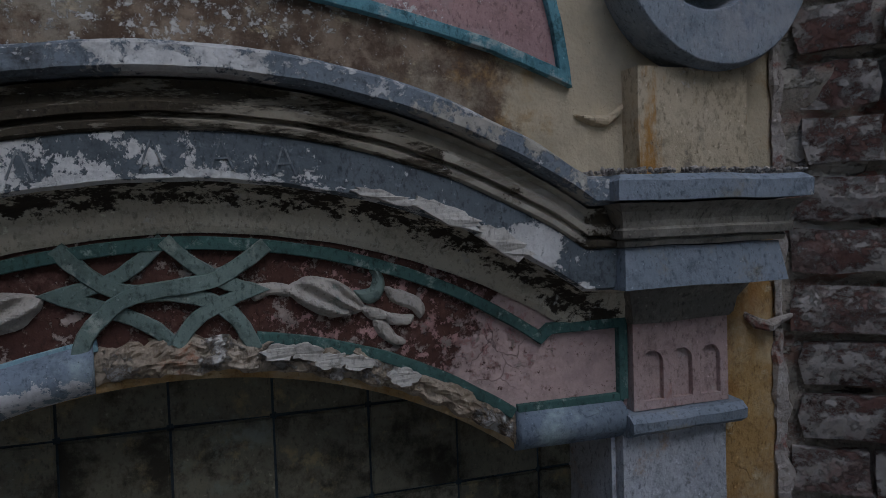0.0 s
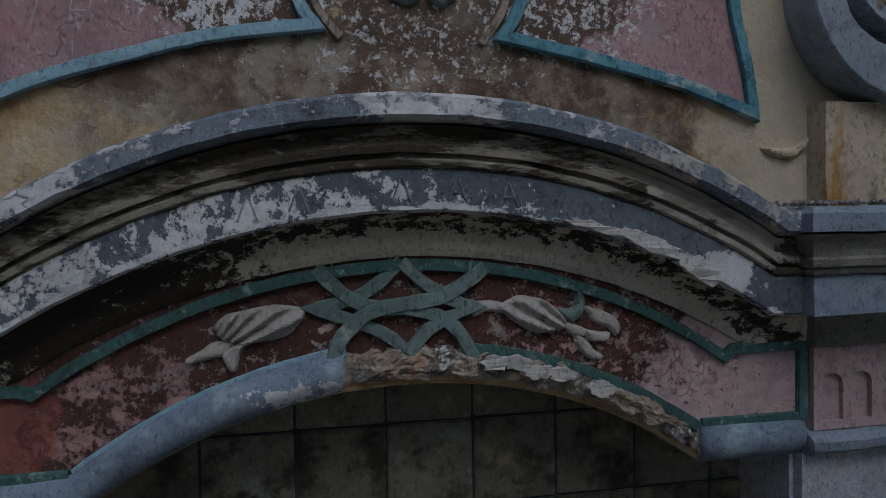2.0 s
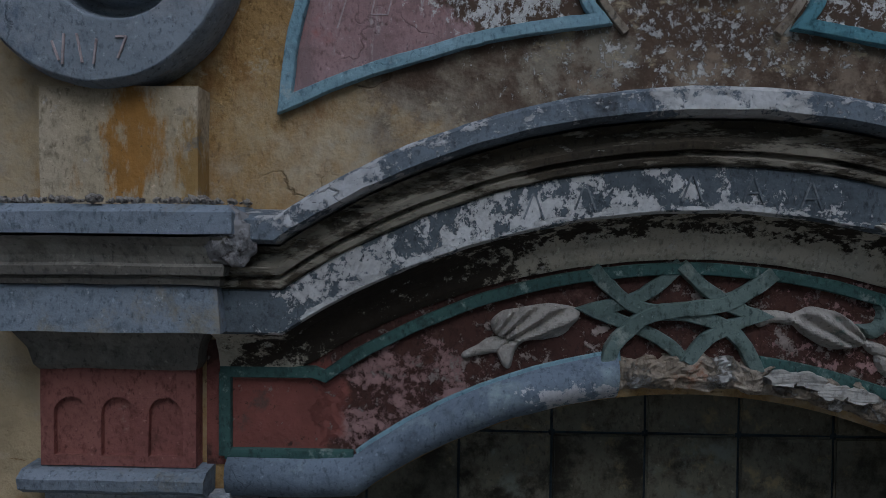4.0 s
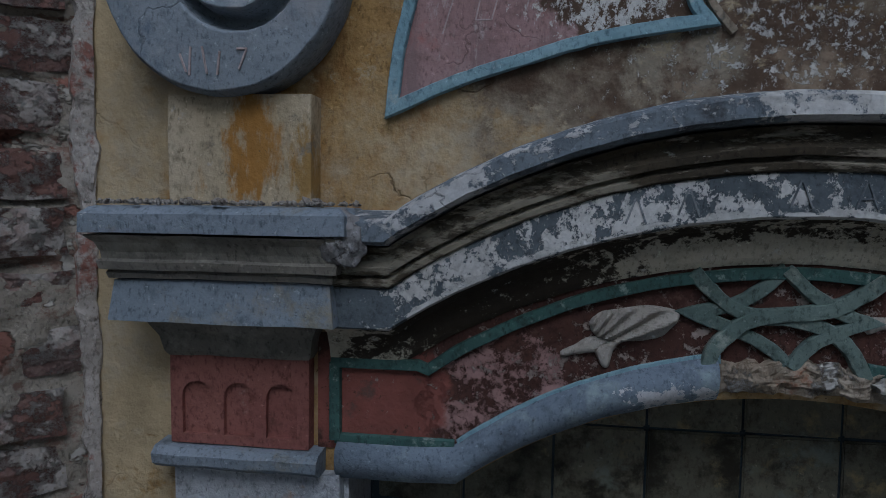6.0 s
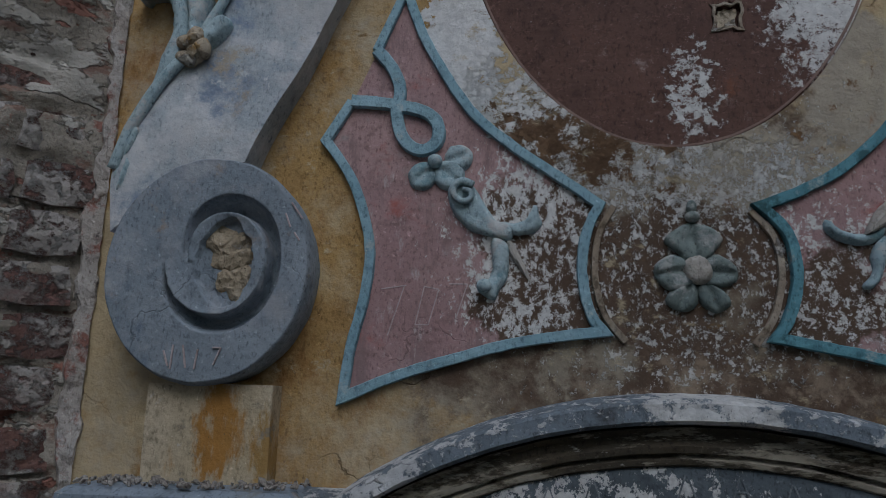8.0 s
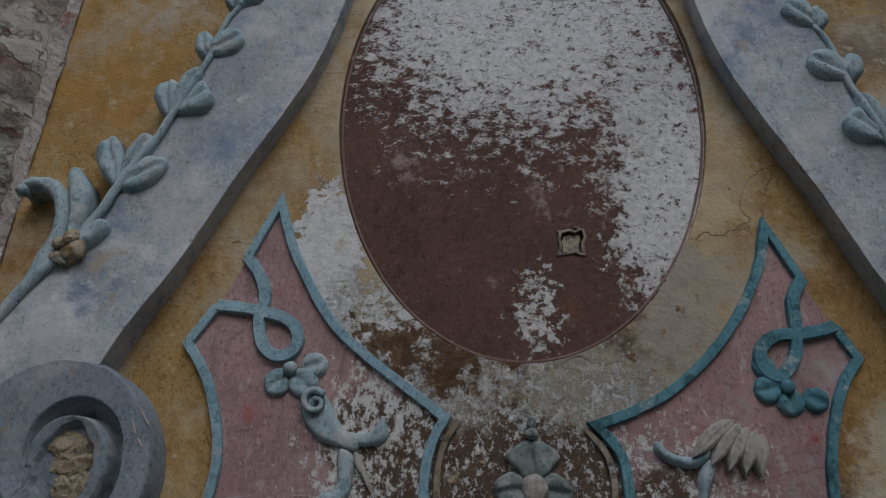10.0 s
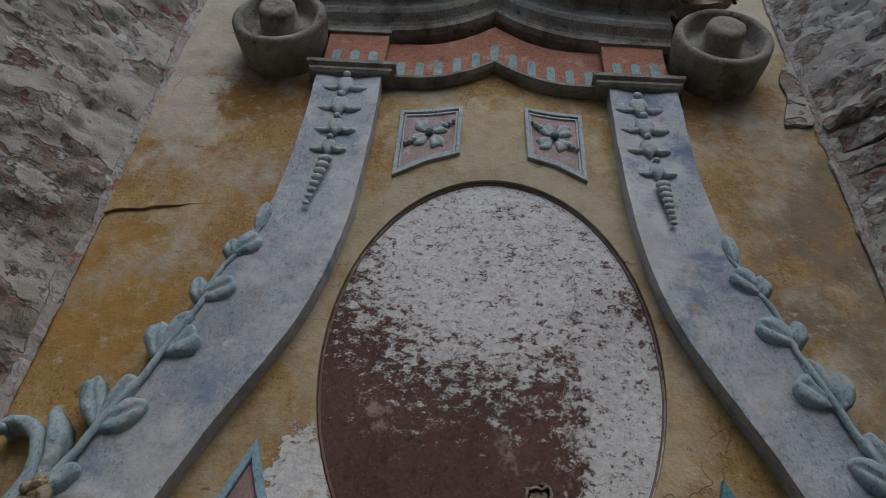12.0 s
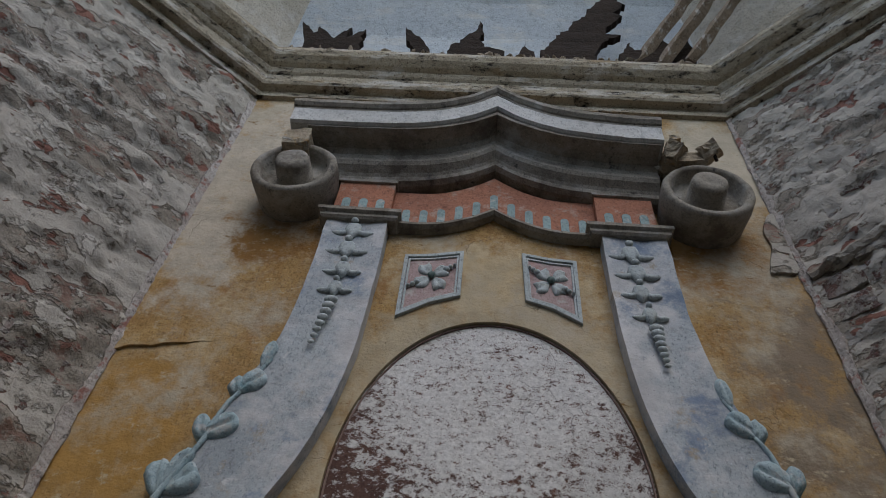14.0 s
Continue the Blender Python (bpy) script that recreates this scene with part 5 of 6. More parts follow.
def panel_lines(s):
    """The panel's border: from the upper end of its ribbon over the tip, down the arc, round the foot and up to the ribbon's lower end."""
    if s < 0:
        runs = [[(-0.562, 2.459), (-0.507, 2.592)], [(-0.507, 2.592), (-0.475, 2.500), (-0.427, 2.408), (-0.365, 2.318), (-0.290, 2.252), (-0.210, 2.195), (-0.138, 2.142)],
                [(-0.138, 2.142), (-0.162, 2.088), (-0.171, 2.017), (-0.158, 1.945), (-0.136, 1.911)], [(-0.136, 1.911), (-0.204, 1.903), (-0.300, 1.887), (-0.397, 1.860), (-0.495, 1.830), (-0.596, 1.788)],
                [(-0.596, 1.788), (-0.585, 1.880), (-0.566, 1.961), (-0.558, 2.040), (-0.567, 2.105), (-0.600, 2.196), (-0.654, 2.274)], [(-0.654, 2.274), (-0.607, 2.353)]]
    else:
        runs = [[(0.560, 2.436), (0.504, 2.552)], [(0.504, 2.552), (0.481, 2.464), (0.441, 2.380), (0.375, 2.288), (0.292, 2.210), (0.215, 2.166), (0.143, 2.137)],
                [(0.143, 2.137), (0.185, 2.086), (0.195, 2.011), (0.178, 1.942), (0.154, 1.904)], [(0.154, 1.904), (0.239, 1.888), (0.325, 1.870), (0.470, 1.834), (0.592, 1.790)],
                [(0.592, 1.790), (0.580, 1.870), (0.560, 1.950), (0.552, 2.040), (0.572, 2.145), (0.604, 2.228), (0.640, 2.276)], [(0.640, 2.276), (0.606, 2.340)]]
    line = []
    for run in runs:
        line += (bow(run) if len(run) > 2 else run)[:-1]
    return line + [runs[-1][-1]]


RIBBONS = {-1: [(-0.607, 2.353), (-0.570, 2.350), (-0.523, 2.343), (-0.463, 2.327), (-0.436, 2.299), (-0.440, 2.264), (-0.470, 2.250), (-0.503, 2.274), (-0.517, 2.325), (-0.512, 2.373), (-0.530, 2.421), (-0.562, 2.459)],
           1: [(0.606, 2.340), (0.580, 2.330), (0.537, 2.322), (0.495, 2.318), (0.464, 2.295), (0.459, 2.258), (0.487, 2.238), (0.522, 2.276), (0.533, 2.336), (0.536, 2.393), (0.560, 2.436)]}
LEAVES = [([(-0.412, 2.178), (-0.393, 2.189), (-0.365, 2.176), (-0.349, 2.150), (-0.330, 2.118), (-0.305, 2.108), (-0.291, 2.095), (-0.300, 2.076), (-0.330, 2.080), (-0.368, 2.094), (-0.400, 2.122), (-0.413, 2.150)], 0.022),
          ([(-0.310, 2.105), (-0.275, 2.112), (-0.255, 2.142), (-0.245, 2.125), (-0.240, 2.103), (-0.262, 2.088), (-0.300, 2.086)], 0.019),
          ([(-0.330, 2.080), (-0.302, 2.068), (-0.303, 2.010), (-0.318, 1.985), (-0.326, 1.966), (-0.350, 1.975), (-0.357, 1.995), (-0.338, 2.004), (-0.331, 2.024), (-0.332, 2.048)], 0.021)]
for s in (-1, 1):
    trim = m_blue if s < 0 else m_trimr
    pan = thing("stucco_panel", "pink plaster panel with raised blue border and white flaking" if s < 0 else "stained pink plaster panel with raised teal-blue border", "panel", "stucco panels")
    line = panel_lines(s)
    obj("field", *sheet(line, -0.004, 0.003), m_pinkl if s < 0 else m_pinkr, pan)
    obj("border", *band(line, 0.019, 0.013, -0.002), trim, pan, rough=0.0014, scale=40)
    obj("ribbon", *band(bow(RIBBONS[s], 8), 0.024, 0.014, -0.004), trim, pan, rough=0.0014, scale=40)
    lobes = ((-0.464, 2.200, 0.025), (-0.414, 2.201, 0.027), (-0.397, 2.235, 0.024)) if s < 0 else ((0.463, 2.256, 0.020), (0.466, 2.214, 0.024), (0.503, 2.190, 0.023), (0.550, 2.197, 0.022))
    cx, cz = (-0.440, 2.218) if s < 0 else (0.498, 2.222)
    for x, z, r in lobes:
        obj("blossom", *relief(disc(x, z, r * 1.12), 0.013, -0.003, 0.009, ((x, z), (2 * x - cx, 2 * z - cz)), 0.4, step=0.005), m_leaf if s < 0 else m_trimr, pan, "rounded blossom lobe", smooth=True, rough=0.002, scale=40)
    x, z = (-0.440, 2.226) if s < 0 else (0.498, 2.218)
    obj("blossom_knob", *blob(x, -0.018, z, 0.014, 0.012, 0.014), m_leaf if s < 0 else m_trimr, pan, smooth=True, rough=0.001)
    if s < 0:
        for outline, lift in LEAVES:
            obj("acanthus", *relief(outline, 0.75 * lift, -0.003, 0.008, step=0.005), m_leaf, pan, "pale green curled acanthus leaf", smooth=True, rough=0.003, scale=45)
        obj("spike", *relief([(-0.304, 2.078), (-0.288, 2.062), (-0.262, 2.003), (-0.276, 2.014), (-0.303, 2.055)], 0.012, -0.003, 0.008, step=0.005), m_shell, pan, "pale leaf spike", rough=0.001)
        obj("curl", *band(bow([(-0.385, 2.168), (-0.372, 2.164), (-0.372, 2.150), (-0.386, 2.145), (-0.400, 2.155), (-0.402, 2.172), (-0.388, 2.184), (-0.366, 2.176)]), 0.011, 0.012, -0.020, taper=lambda t: 0.7 + 0.5 * t), m_leaf, pan, "spiral curl", smooth=True, rough=0.0015)
        obj("curl", *blob(-0.345, -0.020, 1.990, 0.014, 0.014, 0.013), m_leaf, pan, smooth=True, rough=0.001)
    else:
        wing = [petal(0.395 + 0.012 * k, 2.155 - 0.006 * k, 0.11 - 0.008 * k, 0.034, 215 + 9 * k, -0.004, 0.020, 0.1, 0.1) for k in range(5)]
        for piece in wing:
            obj("acanthus", *piece, m_shell, pan, "white ribbed stucco leaf", rough=0.0015)
        for piece in ([(0.345, 2.108), (0.318, 2.090), (0.285, 2.088), (0.252, 2.112), (0.246, 2.098), (0.262, 2.078), (0.300, 2.066), (0.340, 2.078)],
                      [(0.338, 2.082), (0.318, 2.050), (0.318, 2.020), (0.300, 1.995), (0.312, 1.988), (0.332, 2.008), (0.342, 2.040), (0.354, 2.074)]):
            obj("tail", *relief(piece, 0.018, -0.003, 0.012, step=0.005), m_leaf, pan, smooth=True, rough=0.002, scale=40)

# ---- scratched marks, as plain strokes


def strokes(name, lines, y, width, label, mat=m_scratch):
    th = thing(name, label, "graffiti")
    for a, b, c, d in lines:
        obj("stroke", *band([(a, b), (c, d)], width, 0.0008, y), mat, th)


strokes("scratched_marks", [(-0.535, 1.985, -0.488, 1.992), (-0.492, 1.990, -0.520, 1.90), (-0.455, 1.99, -0.470, 1.92), (-0.455, 1.99, -0.428, 1.985), (-0.428, 1.985, -0.446, 1.92), (-0.470, 1.92, -0.446, 1.92),
                            (-0.41, 1.995, -0.376, 1.995), (-0.376, 1.995, -0.398, 1.925)], -0.0042, 0.0022, "pale scratched marks in pink plaster")
strokes("chalk_marks", [(-0.905, 1.862, -0.895, 1.835), (-0.888, 1.872, -0.890, 1.830), (-0.870, 1.872, -0.862, 1.832), (-0.842, 1.865, -0.846, 1.83), (-0.815, 1.868, -0.800, 1.868), (-0.80, 1.868, -0.812, 1.838),
                        (-0.70, 2.11, -0.690, 2.085), (-0.69, 2.13, -0.668, 2.10), (-0.682, 2.075, -0.672, 2.06)], -0.0785, 0.0028, "white chalk marks on the slate-blue volute")
bars = []
for k, x in enumerate((0.14, 0.062, -0.02, -0.165, -0.235)):
    z = 0.572 + math.sqrt(1.062 ** 2 - x * x) + 0.012
    bars += [(x - 0.014, z, x - 0.001, z + 0.036), (x + 0.001, z + 0.036, x + 0.014, z)] + ([(x - 0.008, z + 0.014, x + 0.009, z + 0.014)] if k < 2 else [])
strokes("scratched_letters", bars, -0.0738, 0.0026, "faint scratched strokes on the slate fascia", m_faint)

# ==== the rosette between the panels
ros = thing("rosette", "grey-green stucco rosette with five lobed leaves on brown plaster", "ornament")
RC = (0.029, 2.025)
LOBES = [[(-28, 30), (-47, 50), (-33, 65), (-10, 76), (19, 71), (38, 55), (28, 35), (10, 18), (-19, 18)], [(-19, 10), (-43, 20), (-66, 5), (-66, -15), (-47, -35), (-19, -30), (-10, -10)],
         [(19, 15), (38, 20), (62, 0), (60, -20), (38, -30), (14, -25), (8, -5)], [(-15, -26), (-43, -42), (-49, -62), (-28, -74), (-10, -65), (-3, -42)], [(14, -26), (43, -46), (49, -62), (28, -74), (10, -65), (2, -42)]]
for lobe in LOBES:
    mid = [sum(p[k] for p in lobe) / len(lobe) for k in (0, 1)]
    lobe = [(mid[0] + 1.18 * (x - mid[0]), mid[1] + 1.18 * (z - mid[1])) for x, z in lobe]
    ends = around(*RC, [(mid[0] * 0.4, mid[1] * 0.4), (mid[0] * 1.7, mid[1] * 1.7)])
    obj("lobe", *relief(around(*RC, lobe), 0.014, -0.002, 0.010, ends, 0.5, step=0.0045), m_rosette, ros, smooth=True, rough=0.003, scale=45)
obj("centre", *relief(disc(RC[0], RC[1] - 0.004, 0.026), 0.016, -0.008, 0.012, step=0.005), m_shell, ros, "pale worn centre", smooth=True, rough=0.004, scale=50)
obj("finial", *merge(blob(RC[0] - 0.005, -0.010, RC[1] + 0.092, 0.013, 0.014, 0.011), blob(RC[0] - 0.005, -0.008, RC[1] + 0.110, 0.009, 0.011, 0.014)), m_rosette, ros, smooth=True, rough=0.001)
for s in (-1, 1):
    line = bow([(-0.098, 1.895), (-0.134, 1.945), (-0.148, 2.015), (-0.140, 2.085), (-0.112, 2.140)] if s < 0 else [(0.120, 1.892), (0.154, 1.942), (0.171, 2.011), (0.163, 2.080), (0.126, 2.130)])
    tagged(obj("worn_rib", *band(line, 0.012, 0.008, 0.0), m_rubble, rough=0.001), "narrow worn plaster rib beside the panel", "rib", "worn ribs")

# ==== the oval field


def oval_plate():
    n, m = 90, 130
    v = []
    cx, cz, rx, rz = OVAL
    for i in range(n + 1):
        for j in range(m + 1):
            x, z = -1 + 2 * i / n, -1 + 2 * j / m
            k = math.sqrt(x * x + z * z)
            q = max(abs(x), abs(z))
            x, z = (x * q / k, z * q / k) if k > 0 else (0, 0)
            X, Z = cx + x * rx, cz + z * rz
            y = 0.014 + 0.003 * noise.noise(Vector((X * 4, Z * 4, 1.0)))
            hx, hz = abs(X - 0.113), abs(Z - 2.520)
            if max(hx, hz) < 0.024 + 0.006 * noise.noise(Vector((X * 60, Z * 60, 0))):
                y += 0.012 + 0.006 * noise.noise(Vector((X * 90, Z * 90, 2.0)))
            v.append((X, y, Z))
    return v, grid_faces(n + 1, m + 1)


oval = thing("oval_field", "recessed oval of brown plaster with flaking white paint", "panel")
obj("ground", *oval_plate(), m_oval, oval)
ring = [(OVAL[0] + (OVAL[2] - 0.006) * math.cos(a), OVAL[1] + (OVAL[3] - 0.006) * math.sin(a)) for a in np.linspace(0, 2 * math.pi, 120, endpoint=False)]
# thin brown band added to draw the shaded edge of the oval recess
obj("rim", *band(ring, 0.005, 0.003, 0.013, closed=True), m_rim, oval, "dark maroon painted rim", rough=0.001)
rnd = random.Random(4)
hole = []
for a, b, c, d in ((-1, -1, 1, -1), (1, -1, 1, 1), (1, 1, -1, 1), (-1, 1, -1, -1)):
    for k in range(5):
        hole.append((0.113 + 0.026 * (a + (c - a) * k / 5) + rnd.uniform(-0.004, 0.004), 2.520 + 0.026 * (b + (d - b) * k / 5) + rnd.uniform(-0.004, 0.004)))
obj("hole_ground", *sheet([(0.113 + 0.7 * (x - 0.113), 2.520 + 0.7 * (z - 2.520)) for x, z in hole], 0.020, 0.036), m_edge_cream, oval, "raw cream plaster in a hole", rough=0.003, scale=60)
obj("broken_hole_edge", *band(hole, 0.006, 0.003, 0.013, closed=True), m_rubble, oval, "pale broken plaster round a hole", rough=0.002, scale=60)

# ==== the small square panels above the oval
for s in (-1, 1):
    sq = thing("square_panel", "small pink square panel with pale blue border and four-petal flower", "panel", "square panels")
    c = [(-0.293, 3.746), (-0.100, 3.778), (-0.102, 3.560), (-0.293, 3.458)] if s < 0 else [(0.102, 3.780), (0.277, 3.750), (0.276, 3.463), (0.110, 3.551)]
    mid = Vector((sum(p[0] for p in c) / 4, sum(p[1] for p in c) / 4))
    line = [c[0], tuple((Vector(c[0]) + Vector(c[1])) / 2 - Vector((0, 0.006))), c[1], c[2], tuple((Vector(c[2]) + Vector(c[3])) / 2 + Vector((0, 0.012))), c[3]]
    obj("field", *sheet(line, -0.003, 0.003), m_pinkblock, sq)
    obj("border", *band([tuple(mid + (Vector(p) - mid) * 0.96) for p in line], 0.013, 0.011, -0.001, closed=True), m_bell, sq, rough=0.001)
    obj("inner_border", *band([tuple(mid + (Vector(p) - mid) * 0.84) for p in line], 0.007, 0.007, -0.001, closed=True), m_bell, sq, rough=0.0006)
    for k in range(4):
        a = radians(40 + 90 * k)
        ends = ((mid.x, mid.y + 0.012), (mid.x + 0.07 * math.cos(a), mid.y + 0.012 + 0.08 * math.sin(a)))
        lobe = [(mid.x + r * math.cos(a + q), mid.y + 0.012 + 1.15 * r * math.sin(a + q)) for r, q in ((0.008, 0), (0.034, -0.62), (0.058, -0.50), (0.056, -0.12), (0.066, 0.05), (0.054, 0.42), (0.036, 0.60))]
        obj("petal", *relief(lobe, 0.010, -0.003, 0.010, ends, 0.5, step=0.007), m_bell, sq, smooth=True, rough=0.0015, scale=40)
    for k in range(3):
        way = (0.8, 0.6) if s < 0 else (-0.75, 0.66)
        for sign in (-1, 1):
            reach = sign * (0.058 + 0.016 * k)
            obj("bead", *blob(mid.x + way[0] * reach, -0.010, mid.y + 0.012 + way[1] * reach, 0.011 - 0.0025 * k, 0.010, 0.011 - 0.0025 * k), m_bell, sq, smooth=True)
    obj("flower_centre", *blob(mid.x, -0.013, mid.y + 0.012, 0.014, 0.010, 0.014), m_green, sq, smooth=True)

# ==== the upper frieze and pediment
SINK = 0.035
fr = thing("upper_frieze", "orange-pink plaster frieze with aqua flutes and a grey ogee moulding", "frieze")
ogee = bow([(-0.372, 3.876), (-0.27, 3.872), (-0.182, 3.884), (-0.09, 3.922), (-0.02, 3.968), (0.0, 3.985)], 6)
ogee = ogee + [(-x, z) for x, z in reversed(ogee[:-1])]
crown = bow([(-0.372, 4.085), (-0.27, 4.085), (-0.18, 4.10), (-0.09, 4.145), (0.0, 4.215)], 6)
crown = crown + [(-x, z) for x, z in reversed(crown[:-1])]
obj("ground", *sag(sheet(ogee + list(reversed(crown)), -0.020, 0.005), SINK), m_orange, fr, rough=0.001)
obj("ogee_moulding", *sag(raised(ogee, [(0.01, -0.014), (-0.030, -0.014), (-0.044, -0.006), (-0.044, 0.004), (-0.034, 0.010), (-0.034, 0.018), (-0.024, 0.020), (0.01, 0.020)]), SINK), m_grey, fr, "grey ogee moulding", rough=0.001)
for k in range(11):
    x = -0.315 + 0.063 * k
    z = np.interp(x, [p[0] for p in ogee], [p[1] for p in ogee]) + 0.028
    h = 0.060 + 0.012 * (1 - abs(x) / 0.32)
    pts = [(x - 0.014, z), (x + 0.014, z), (x + 0.014, z + h)] + [(x + 0.014 * math.cos(a), z + h + 0.014 * math.sin(a)) for a in np.linspace(0.3, 2.84, 6)] + [(x - 0.014, z + h)]
    obj("flute", *sag(sheet(pts, -0.024, -0.012), SINK), m_flute, fr, "pale aqua round-headed flute")
for s in (-1, 1):
    tc = thing("bracket_capital", "orange-pink bracket block with aqua flutes on a grey ledge", "capital", "bracket capitals")
    a, b = (-0.575, -0.368) if s < 0 else (0.362, 0.565)
    obj("ledge", *sag(stepped(a, b, [(0.01, 3.852), (-0.062, 3.852), (-0.070, 3.860), (-0.070, 3.872), (-0.082, 3.880), (-0.082, 3.896), (-0.070, 3.900), (0.01, 3.902)]), SINK), m_grey, tc, rough=0.001)
    obj("block", *sag(box(a, b, -0.052, 0.01, 3.900, 4.105), SINK), m_orange, tc, rough=0.0012)
    obj("top_fillet", *sag(box(a - 0.008, b + 0.008, -0.062, 0.01, 4.085, 4.10), SINK), m_grey, tc, rough=0.001)
    for k in range(3):
        x = a + (b - a) * (0.2 + 0.3 * k)
        pts = [(x - 0.015, 3.905), (x + 0.015, 3.905), (x + 0.015, 3.97)] + [(x + 0.015 * math.cos(q), 3.97 + 0.015 * math.sin(q)) for q in np.linspace(0.3, 2.84, 6)] + [(x - 0.015, 3.97)]
        obj("flute", *sag(sheet(pts, -0.056, -0.04), SINK), m_flute, tc, "pale aqua round-headed flute")

ped = thing("pediment", "heavy grey stucco pediment with a pointed curved top and broken ends", "pediment")
curve = bow([(-0.72, 0.0), (-0.52, 0.002), (-0.36, 0.012), (-0.22, 0.038), (-0.10, 0.090), (-0.03, 0.140), (0.0, 0.165)], 6)
half = curve
curve = half + [(-x * (0.60 / 0.72 if x < -0.55 else 1.0), z) for x, z in reversed(curve[:-1])]
Z0 = 4.088
wide = [(x * (1.10 if x < -0.6 else 1.04 if x < -0.5 else 1.02), z * 1.16) for x, z in curve]
obj("lower_cove", *sag(raised([(x, z + Z0) for x, z in curve], [(0.01, -0.01), (-0.040, -0.01), (-0.060, 0.0), (-0.064, 0.018), (-0.072, 0.030), (-0.096, 0.050), (-0.104, 0.066), (-0.104, 0.080), (0.01, 0.085)]), SINK + 0.01), m_grey, ped, "grey stepped cove", rough=0.0016)
obj("soffit", *sag(raised([(x, z + Z0) for x, z in curve], [(0.01, 0.078), (-0.098, 0.080), (-0.101, 0.112), (-0.114, 0.134), (-0.142, 0.147), (-0.196, 0.150), (-0.196, 0.17), (0.01, 0.18)]), SINK + 0.01), m_grey, ped, "dark grey hollow soffit", rough=0.0016)
obj("fascia", *sag(raised([(x, z + Z0) for x, z in wide], [(0.01, 0.158), (-0.200, 0.158), (-0.212, 0.164), (-0.215, 0.245), (-0.208, 0.25), (0.01, 0.25)]), SINK + 0.01), m_pedfascia, ped, "pale grey fascia", rough=0.0016)
obj("top_bead", *sag(raised([(x * 1.005, z * 1.04 + Z0) for x, z in wide], [(0.01, 0.245), (-0.214, 0.246), (-0.216, 0.256), (-0.222, 0.258), (-0.234, 0.270), (-0.236, 0.288), (-0.226, 0.300), (0.01, 0.305)]), SINK + 0.01), m_grey, ped, "grey rounded top bead", rough=0.0022)
for k in range(16):
    v, f = box(-0.02, 0.02, -0.018, 0.018, -0.014, 0.014)
    turn = Matrix.Rotation(random.uniform(0, 3), 3, Vector((random.uniform(-1, 1), random.uniform(-1, 1), 1)).normalized())
    big = random.uniform(0.7, 1.9)
    mid = Vector((0.64 + random.uniform(-0.02, 0.15), random.uniform(-0.185, -0.05), 4.235 + random.uniform(-0.035, 0.035)))
    obj("broken_end", *dense(([tuple(turn @ (Vector(p) * big) + mid) for p in v], f), 0.02), m_edge_cream, ped, "raw broken plaster end", rough=0.007, scale=40)
obj("broken_end", *dense(box(0.61, 0.77, -0.16, 0.01, 4.17, 4.225), 0.03), m_edge_cream, ped, "raw broken plaster end", rough=0.014, scale=24)
obj("iron_hook", *tube([(0.77, -0.10, 4.22), (0.79, -0.15, 4.245), (0.795, -0.17, 4.225), (0.798, -0.165, 4.17)], 0.007, 6), m_wood, ped, "dark rusty iron hook")


def drum(cx, cz, r, y_face, y_wall):
    """A round scroll end: deep rim, sunk face and a central boss."""
    prof = [(r * 0.92, y_wall), (r, y_wall * 0.3 + y_face * 0.7), (r * 0.995, y_face * 0.93), (r * 0.95, y_face), (r * 0.86, y_face - 0.004), (r * 0.80, y_face + 0.006), (r * 0.76, y_face + 0.05), (r * 0.42, y_face + 0.058),
            (r * 0.40, y_face - 0.02), (r * 0.36, y_face - 0.034), (r * 0.2, y_face - 0.038), (r * 0.08, y_face - 0.030), (0.0005, y_face - 0.028)]
    n, v = 48, []
    for q, y in prof:
        for k in range(n):
            a = 2 * math.pi * k / n
            e = 1.0 + 0.03 * math.sin(a + 1)
            v.append((cx + q * e * math.cos(a), y, cz + q * e * math.sin(a)))
    return v, grid_faces(len(prof), n, True)


for s, cx, cz in ((-1, -0.735, 4.055), (1, 0.735, 4.005)):
    dr = thing("scroll_end", "heavy grey stucco scroll end with a round boss", "scroll", "pediment scroll ends")
    obj("drum", *drum(cx, cz, 0.158, -0.150, 0.01), m_grey, dr, smooth=True, rough=0.003, scale=10)
    if s < 0:
        obj("stub", *dense(box(-0.800, -0.700, -0.185, -0.02, 4.165, 4.255), 0.025), m_edge_cream, dr, "broken square plaster stub", rough=0.008, scale=22)
    else:
        obj("stub", *dense(box(0.70, 0.765, -0.13, -0.02, 4.14, 4.19), 0.025), m_edge_cream, dr, "broken square plaster stub", rough=0.010, scale=26)

# ==== broken boards above the cornice


def splintered(pts, y, seed):
    """A snapped board of that outline with a splintered edge and real thickness."""
    rnd = random.Random(seed)
    out = []
    for (a, b), (c, d) in zip(pts, pts[1:] + pts[:1]):
        n = max(1, int(math.hypot(c - a, d - b) / 0.018))
        for k in range(n):
            t = k / n
            w = 0.0 if min(b, d) < 5.08 and k == 0 else 0.013 if k % 2 else 0.004
            out.append((a + (c - a) * t + rnd.uniform(-w, w), b + (d - b) * t + rnd.uniform(-w, w)))
    return sheet(out, y - 0.018, y + 0.018)


